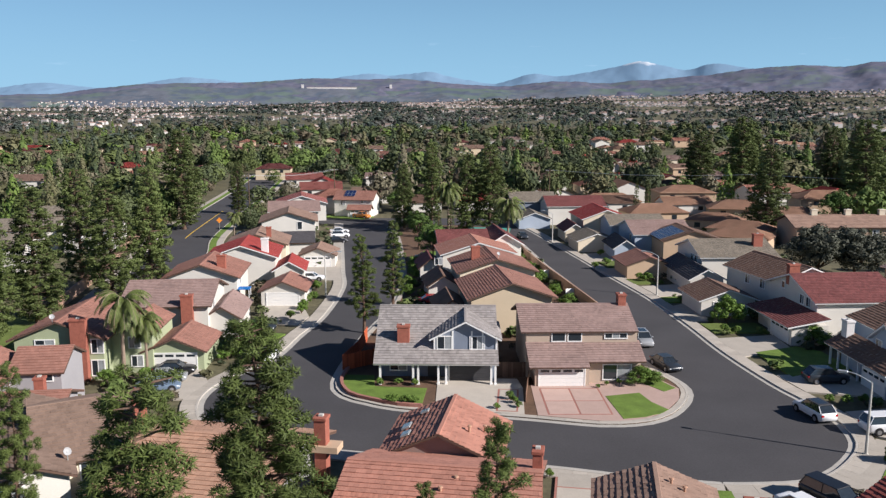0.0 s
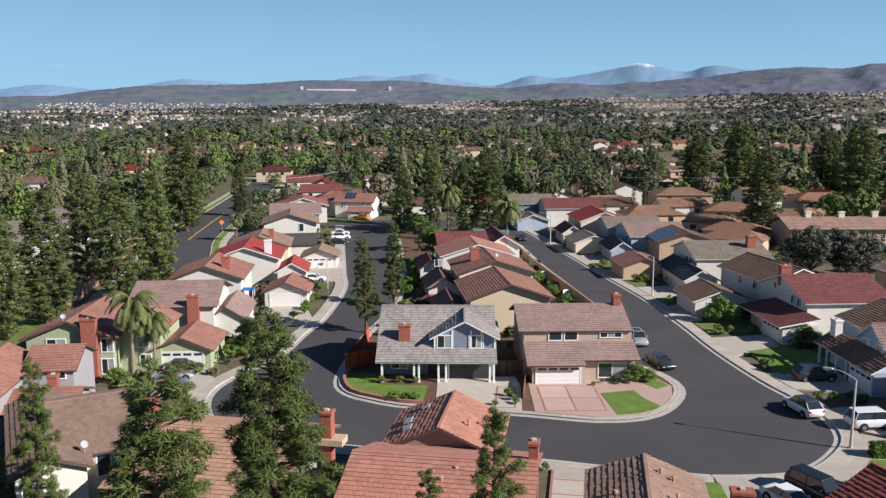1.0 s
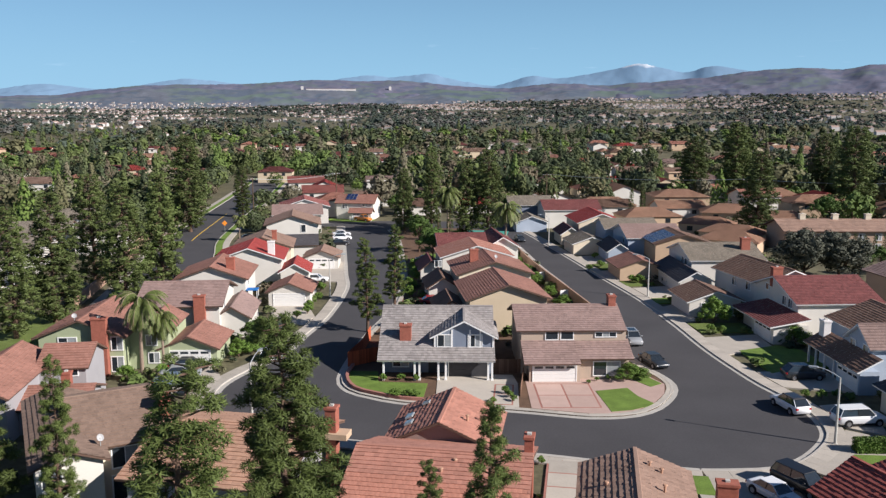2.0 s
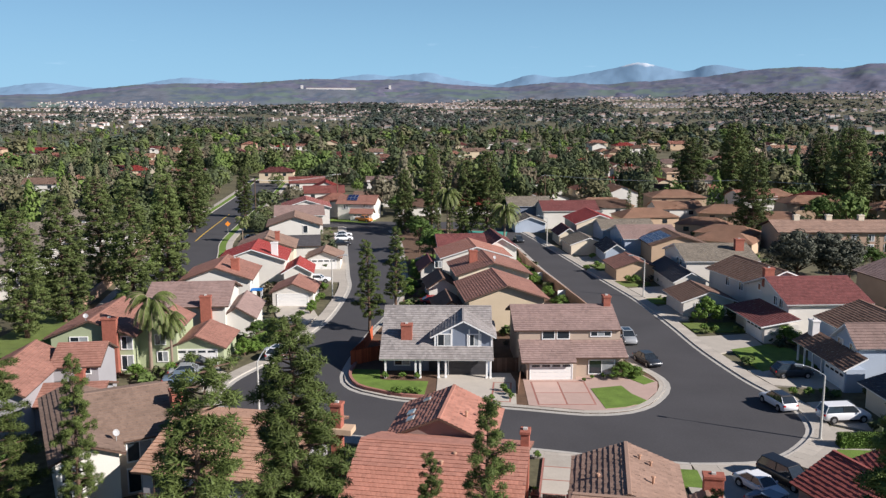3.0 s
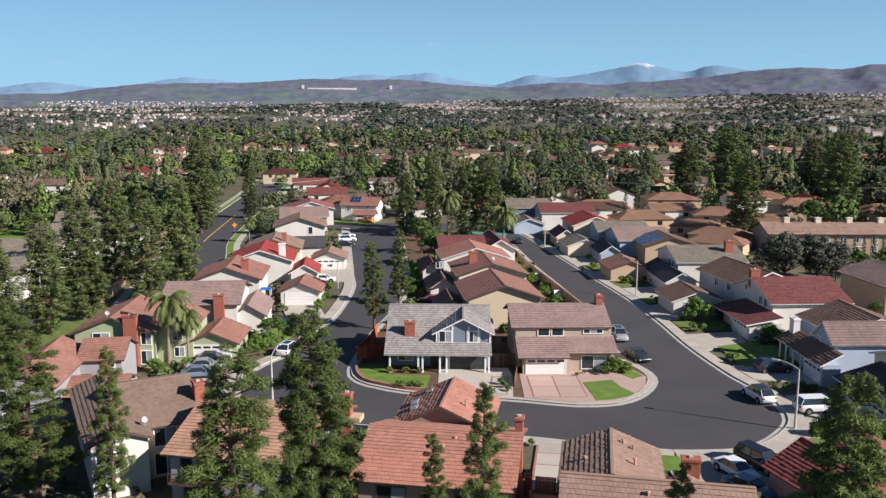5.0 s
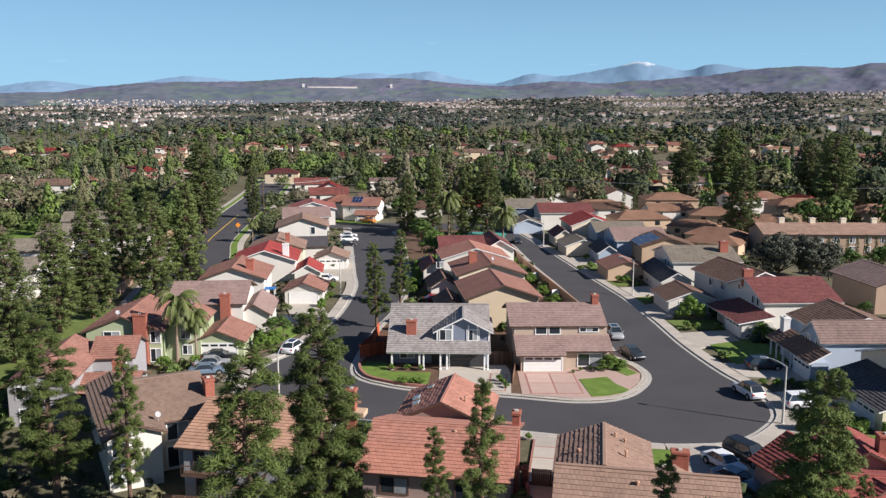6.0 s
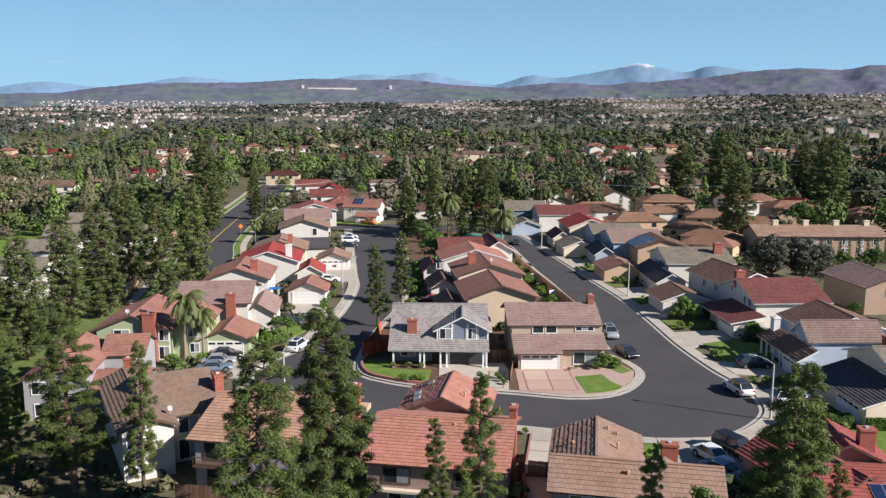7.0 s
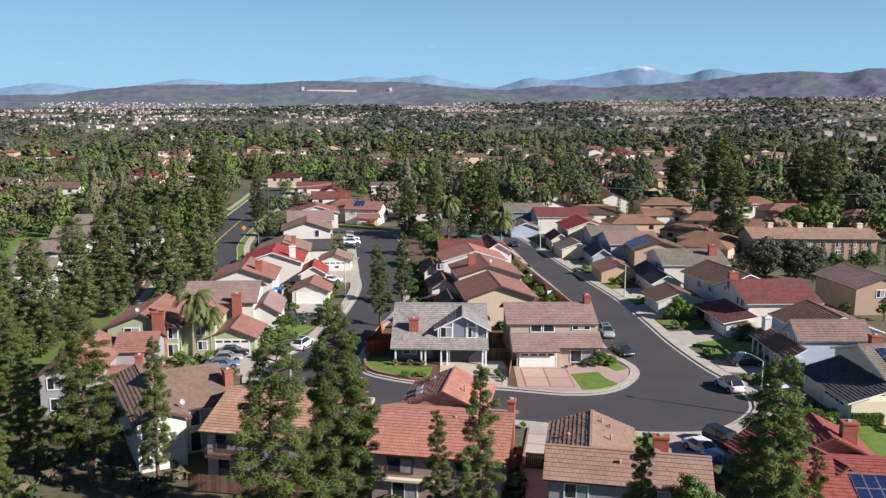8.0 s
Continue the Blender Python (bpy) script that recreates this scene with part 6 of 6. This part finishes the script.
        part("headlight", boxes((L / 2 - 0.2, L / 2 - 0.03, sy * W * 0.36 - 0.2, sy * W * 0.36 + 0.2, belt * 0.56, belt * 0.68), bevel=0.03), HEADLAMP, c)
        part("tail_light", boxes((-L / 2 - 0.01, -L / 2 + 0.12, sy * W * 0.38 - 0.14, sy * W * 0.38 + 0.14, belt * 0.66, belt * 0.86), bevel=0.02), TAIL, c)
        part("mirror", boxes((xb0 - 0.4, xb0 - 0.22, sy * (W / 2 + 0.1) - 0.09, sy * (W / 2 + 0.1) + 0.09, belt - 0.02, belt + 0.12), bevel=0.03), m, c)
        part("sill_trim", boxes((-L * 0.25, L * 0.25, sy * (W / 2 - 0.03) - 0.04, sy * (W / 2 - 0.03) + 0.04, 0.19, 0.37), bevel=0.02), RUBBER, c)
        for fx in (0.19, 0.81):
            bm = bmesh.new()
            am = Matrix.Translation((L / 2 - fx * L, sy * (W / 2 - 0.08), 0.35)) @ pose(0, 0, 0, 90)
            bmesh.ops.create_cone(bm, cap_ends=True, segments=20, radius1=0.43, radius2=0.43, depth=0.2, matrix=am)
            part("wheel_arch", bm, RUBBER, c)
            bm = bmesh.new()
            mm = Matrix.Translation((L / 2 - fx * L, sy * (W / 2 - 0.07), 0.33)) @ pose(0, 0, 0, 90)
            bmesh.ops.create_cone(bm, cap_ends=True, segments=20, radius1=0.34, radius2=0.34, depth=0.24, matrix=mm)
            wh = part("wheel", bm, RUBBER, c)
            bm = bmesh.new()
            bmesh.ops.create_cone(bm, cap_ends=True, segments=12, radius1=0.22, radius2=0.22, depth=0.26, matrix=mm)
            part("rim", bm, RIM, wh)
    return c


WHITE_P, BLACK_P, SILVER_P, GREY_P, BLUE_P, RED_P, ORANGE_P = (0.75, 0.76, 0.77), (0.012, 0.012, 0.014), (0.3, 0.315, 0.33), (0.03, 0.036, 0.045), (0.14, 0.19, 0.26), (0.3, 0.02, 0.02), (0.55, 0.2, 0.03)
for x, y, r, p, lab, k, z in (
        (-26.2, 91.5, 78, WHITE_P, "white sport utility car parked by the kerb", "suv", 0.045), (-35.2, 86.3, 8, BLACK_P, "black sedan parked before a garage", "sedan", 0.18),
        (-35.2, 83.4, 14, SILVER_P, "silver sedan parked on a concrete drive", "sedan", 0.18), (-34.8, 80.4, 16, BLUE_P, "blue-grey car parked on a concrete drive", "sedan", 0.18),
        (-30.6, 139.8, 4, WHITE_P, "white sedan parked before a garage", "sedan", 0.0), (-34.2, 190, 15, WHITE_P, "white car parked in a drive", "suv", 0.0),
        (-35.5, 197, 15, WHITE_P, "white car parked in a drive", "sedan", 0.0), (-33.4, 182, 15, BLACK_P, "black car parked in a drive", "sedan", 0.0),
        (-34.0, 225, -30, ORANGE_P, "orange pickup truck parked before a house", "truck", 0.19),
        (20.3, 101.2, -86, SILVER_P, "silver sport utility car parked by the kerb", "suv", 0.045), (21.1, 91.2, -72, GREY_P, "dark grey car parked by the kerb", "sedan", 0.045),
        (32.2, 76.3, 104, WHITE_P, "white crossover with a black roof parked by the kerb", "suv", 0.045), (37.4, 86.4, 4, GREY_P, "grey sport utility car on a drive", "suv", 0.18),
        (37.4, 72.2, 8, WHITE_P, "white sport utility car on a drive", "van", 0.18), (23.4, 55.3, -62, WHITE_P, "white sedan on a concrete drive", "sedan", 0.18),
        (26.2, 57.1, -60, BLACK_P, "black minivan on a concrete drive", "van", 0.18), (23.4, 51.6, -50, BLUE_P, "dark blue car on a concrete drive", "sedan", 0.18),
        (9.2, 190, -80, GREY_P, "dark car parked by the kerb", "sedan", 0.045), (-11.5, 160, 5, SILVER_P, "silver car parked on a shaded drive", "sedan", 0.15),
        (-8.0, 122, 10, RED_P, "dark red car parked on a shaded drive", "sedan", 0.15), (-30.8, 105.5, 0, GREY_P, "car under a grey cover", "sedan", 0.0),
        (-56.5, 188, 70, BLUE_P, "blue car parked beside the avenue", "suv", 0.0)):
    car(x, y, r, p, lab, k, z)


# ---- street furniture ----
def street_lamp(x, y, ht, arm, rot):
    """A tapered pole with a curved arm and a flat lamp head; the arm reaches along its own x."""
    e = empty("street_lamp", x, y, 0.1, rot, "pale concrete street lamp with a curved arm", "street lamp", "street lamps")
    v, f = [], []
    limb(v, f, Vector((0, 0, 0)), Vector((0, 0, ht - 0.4)), 0.14, 0.08, 10)
    raw("pole", v, f, POLECON, e)
    v, f = [], []
    prev = Vector((0, 0, ht - 0.42))
    for i in range(1, 7):
        t = i / 6
        q = Vector((arm * t, 0, ht - 0.42 + 0.75 * math.sin(t * math.pi / 2)))
        limb(v, f, prev, q, 0.05, 0.045, 7)
        prev = q
    raw("arm", v, f, STEEL, e)
    part("lamp_head", boxes((arm - 0.1, arm + 0.75, -0.17, 0.17, ht + 0.26, ht + 0.42), bevel=0.05), STEEL, e)
    part("lens", boxes((arm + 0.05, arm + 0.65, -0.13, 0.13, ht + 0.2, ht + 0.265), bevel=0.02), LAMPGLASS, e)
    part("base", boxes((-0.2, 0.2, -0.2, 0.2, 0, 0.12), bevel=0.02), POLECON, e)


for x, y, ht, arm, r in ((32.95, 66.9, 6.9, 2.0, 158), (27.9, 129.1, 6.9, 2.0, 170), (15.6, 183.2, 6.9, 2.0, 165), (-25.6, 127.0, 6.9, 2.0, 10), (56, 148, 6.9, 2.0, 10), (-22.6, 68.6, 6.9, 2.0, 80)):
    street_lamp(x, y, ht, arm, r)


def utility_pole(x, y, ht):
    e = empty("utility_pole", x, y, 0, 10, "brown timber utility pole with a crossarm", "utility pole", "utility poles")
    v, f = [], []
    limb(v, f, Vector((0, 0, 0)), Vector((0, 0, ht)), 0.17, 0.11, 8)
    raw("pole", v, f, WOODPOLE, e)
    part("crossarm", boxes((-1.2, 1.2, -0.07, 0.07, ht - 0.8, ht - 0.65)), WOODPOLE, e)
    for i in (-1.1, -0.5, 0.5, 1.1):
        part("insulator", boxes((i - 0.05, i + 0.05, -0.05, 0.05, ht - 0.65, ht - 0.45)), LAMPGLASS, e)


for x, y in ((-66, 226), (-46, 250), (76, 232), (20, 248), (130, 225)):
    utility_pole(x, y, 12.5)
for a, b in (((-66, 226), (-46, 250)), ((20, 248), (76, 232)), ((76, 232), (130, 225))):
    for o in (-0.5, 1.1):
        p0, p1 = Vector((a[0] + o, a[1], 12.1)), Vector((b[0] + o, b[1], 12.1))
        line = [p0.lerp(p1, i / 12) - Vector((0, 0, 4.0 * (i / 12) * (1 - i / 12))) for i in range(13)]
        v = [q + Vector((0, 0.03 * math.cos(2.1 * k), 0.03 * math.sin(2.1 * k))) for q in line for k in range(3)]
        f = [(3 * i + k, 3 * i + (k + 1) % 3, 3 * i + 3 + (k + 1) % 3, 3 * i + 3 + k) for i in range(12) for k in range(3)]
        tagged(raw("power_cable", v, f, STEEL), "thin grey overhead power cable", "cable")

def road_sign(x, y):
    """A diamond warning sign on a steel post."""
    e = empty("road_sign", x, y, 0.15, 8, "orange diamond warning sign on a steel post", "road sign")
    part("post", boxes((-0.04, 0.04, -0.03, 0.03, 0, 3.2)), STEEL, e)
    p = part("sign_plate", boxes((-0.5, 0.5, -0.06, -0.03, -0.5, 0.5), bevel=0.01), mat("orange_sign_paint", (0.8, 0.28, 0.03), 0.5, 0.05, 2, 0), e)
    p.matrix_local = pose(0, 0, 2.9, 0, 45)


road_sign(-65.4, 197)


def gate_pier(x, y):
    """A low brick pier with a clay pot of plants on top."""
    e = empty("gate_pier", x, y, 0.1, -7, "low brick gate pier topped by a planted pot", "gate pier", "gate piers")
    part("shaft", boxes((-0.3, 0.3, -0.3, 0.3, 0, 1.5), bevel=0.02), BRICK, e)
    part("cap", boxes((-0.36, 0.36, -0.36, 0.36, 1.5, 1.6), bevel=0.02), BRICK, e)
    bm = bmesh.new()
    bmesh.ops.create_cone(bm, cap_ends=True, segments=14, radius1=0.18, radius2=0.26, depth=0.36, matrix=Matrix.Translation((0, 0, 1.78)))
    part("pot", bm, ROOFS["terracotta"], e)
    out = []
    for k in range(3):
        puff(random.Random(k), out, LEAF_PUFF, (0.1 * k - 0.1, 0, 2.05), 0.24)
    v, f = crown_lists(out)
    raw("plant", v, f, HEDGE, e)


gate_pier(4.3, 50.9)
gate_pier(7.1, 50.5)
ribbon("planter_wall", [Vector((4.5, 45.5)), Vector((4.6, 50.0))], 0.0, 0.3, 0.0, 0.8, BRICK, "low brick planter wall beside the path", category="garden wall")
slab("pavement", [(4.4, 36), (7.2, 35.6), (7.4, 50.4), (4.7, 50.8)], 0, 0.1, PINK, "pinkish paved path between two houses", category="path")

# ---- shrubs ----
rng = random.Random(17)
for x, y, ht, w in ((-9.4, 77.8, 1.0, 1.3), (-8.0, 77.6, 1.1, 1.3), (-7.2, 77.9, 0.9, 1.2), (-11.4, 83.2, 1.0, 1.0), (-9.4, 83.4, 0.9, 1.2), (-7.6, 83.3, 0.9, 1.0), (2.6, 79.4, 1.0, 0.9),
                    (3.0, 78.2, 0.9, 0.9), (3.4, 77.0, 0.8, 0.9), (17.2, 85.0, 2.1, 1.7), (42.0, 101.0, 2.6, 1.7), (14.6, 84.8, 0.7, 1.0), (13.2, 84.2, 0.6, 1.0), (12.2, 83.4, 0.5, 1.0), (-37.5, 83.8, 1.6, 1.0),
                    (-41.5, 82.4, 1.8, 1.0), (-40.4, 82.2, 1.2, 1.0), (-30.8, 92.0, 2.6, 1.0), (-29.6, 94.0, 2.4, 1.0), (-27.8, 111.5, 1.4, 1.0), (-26.8, 114.5, 1.6, 1.0), (-27.2, 117.5, 1.6, 1.0),
                    (-29.5, 128.5, 1.8, 1.2), (-28.0, 131, 1.8, 1.2), (-26.9, 124, 1.4, 1.0), (35.2, 80.0, 0.9, 1.2), (36.8, 79.6, 1.0, 1.2), (38.6, 79.9, 1.0, 1.2),
                    (32.4, 107, 1.2, 1.0), (33.5, 105.8, 1.3, 1.0),
                    (30.6, 124.4, 1.2, 1.0), (28.6, 140.6, 1.6, 1.2), (27.5, 141.5, 1.4, 1.2), (14.4, 116, 1.6, 1.2), (13.0, 122, 2.0, 1.4), (11.5, 129, 2.0, 1.4), (9.6, 140, 2.2, 1.4),
                    (8.2, 149, 2.2, 1.4), (6.8, 158, 2.4, 1.4), (14.9, 113.4, 1.4, 1.4), (5.4, 166, 2.4, 1.4), (-12.6, 108, 1.6, 1.2), (-11.0, 112, 1.8, 1.2), (-12.2, 128, 2.0, 1.3), (-12.8, 134, 2.2, 1.3),
                    (-12.0, 142, 2.6, 1.3), (-12.6, 148, 3.0, 1.3), (-9.0, 100.5, 1.4, 1.2), (21.0, 152.0, 1.4, 1.2), (23.8, 156, 1.5, 1.2), (1.2, 76.6, 0.7, 1.1), (24, 166, 1.4, 1.3), (5.2, 61.2, 0.8, 1.0)):
    tree("round_bush" if ht > 1.9 else "bush", x, y, ht, rng.uniform(0, 360), w * rng.uniform(0.9, 1.15), "leafy green garden shrub", "shrub", "garden shrubs", 0.1)
for i in range(9):
    tree("cypress", 77 + i * 2.3, 164 + i * 0.5, rng.uniform(5.5, 7.0), i * 40, 1.0, "narrow dark green cypress beside the condominiums", "cypress tree", "row of cypresses")
for x, y, ht in ((-7.6, 187, 9), (-10.6, 190, 8), (44, 236, 9), (48, 240, 10)):
    tree("cypress", x, y, ht, 20, 1.1, "narrow dark green cypress between the houses", "cypress tree", "cypresses")


# ---- low garden planting ----
def inside(x, y, poly):
    hit = False
    for (ax, ay), (bx, by) in zip(poly, poly[1:] + poly[:1]):
        if (ay > y) != (by > y) and x < (bx - ax) * (y - ay) / (by - ay) + ax:
            hit = not hit
    return hit


rng = random.Random(23)
plants = []
island_poly = next(q for n, q in PAVED if n == "island_ground")
road_poly = next(q for n, q in PAVED if n == "road")
inner = [(c[0] + (q[0] - c[0]) * 0.93, c[1] + (q[1] - c[1]) * 0.96) for c in [(0, 130)] for q in island_poly]
drives = [q for n, q in PAVED if n in ("driveway", "pavement", "lawn")]
for x0, x1, y0, y1, n in ((-56, -27, 76, 216, 420), (-13, 14, 98, 200, 330), (29, 60, 62, 216, 480), (-60, 42, 33, 60, 330), (-62, -46, 60, 110, 160)):
    for i in range(n):
        x, y = rng.uniform(x0, x1), rng.uniform(y0, y1)
        if inside(x, y, road_poly) and not inside(x, y, inner) or any(inside(x, y, q) for q in drives):
            continue
        if min((Vector((x, y)) - q).length for q in outer_l + outer_r) < 2.4 or 4 < x < 9 and 48 < y < 63:
            continue
        ht = rng.uniform(0.4, 1.7)
        plants.append((x, y, 0.0, ht * rng.uniform(0.6, 0.95), ht, 0, *rng.choice(GREENS)))
T_LOW = [[leaf_template(s + 30, 46, False) for s in range(5)]]
scatter("garden_planting", plants, T_LOW, FAR_TREES, "low green and brown planting in the gardens")


# ---- clipped hedges ----
def hedge(x, y, rot, length, depth, height):
    """A box-clipped hedge: a dense core under a skin of small leaves."""
    r = random.Random(int(x * 10))
    hd = empty("hedge", x, y, 0.1, rot, "bright green clipped box hedge beside a drive", "hedge", "clipped hedges")
    part("core", boxes((0.06, length - 0.06, 0.06, depth - 0.06, 0, height - 0.06), bevel=0.1), HEDGE, hd)
    v, f = [], []
    for i in range(int(2600 * length / 3)):
        side = r.random()
        px, py, pz = r.uniform(0, length), r.uniform(0, depth), r.uniform(0.05, height)
        if side < 0.4:
            pz = height
        elif side < 0.85:
            py = 0 if side < 0.65 else depth
        else:
            px = 0 if side < 0.92 else length
        c = Vector((px, py, pz)) + Vector((r.gauss(0, 0.03), r.gauss(0, 0.03), r.gauss(0, 0.03)))
        a = Vector((r.gauss(0, 1), r.gauss(0, 1), r.gauss(0, 1))).normalized() * 0.07
        b = a.cross(Vector((r.gauss(0, 1), r.gauss(0, 1), r.gauss(0, 1)))).normalized() * 0.05
        k = len(v)
        v += [c - a, c + b, c + a, c - b]
        f.append((k, k + 1, k + 2, k + 3))
    raw("leaves", v, f, HEDGE, hd)


hedge(34.0, 64.6, 2, 7.2, 1.1, 1.3)
hedge(42.4, 64.2, -2, 3.4, 1.1, 1.3)
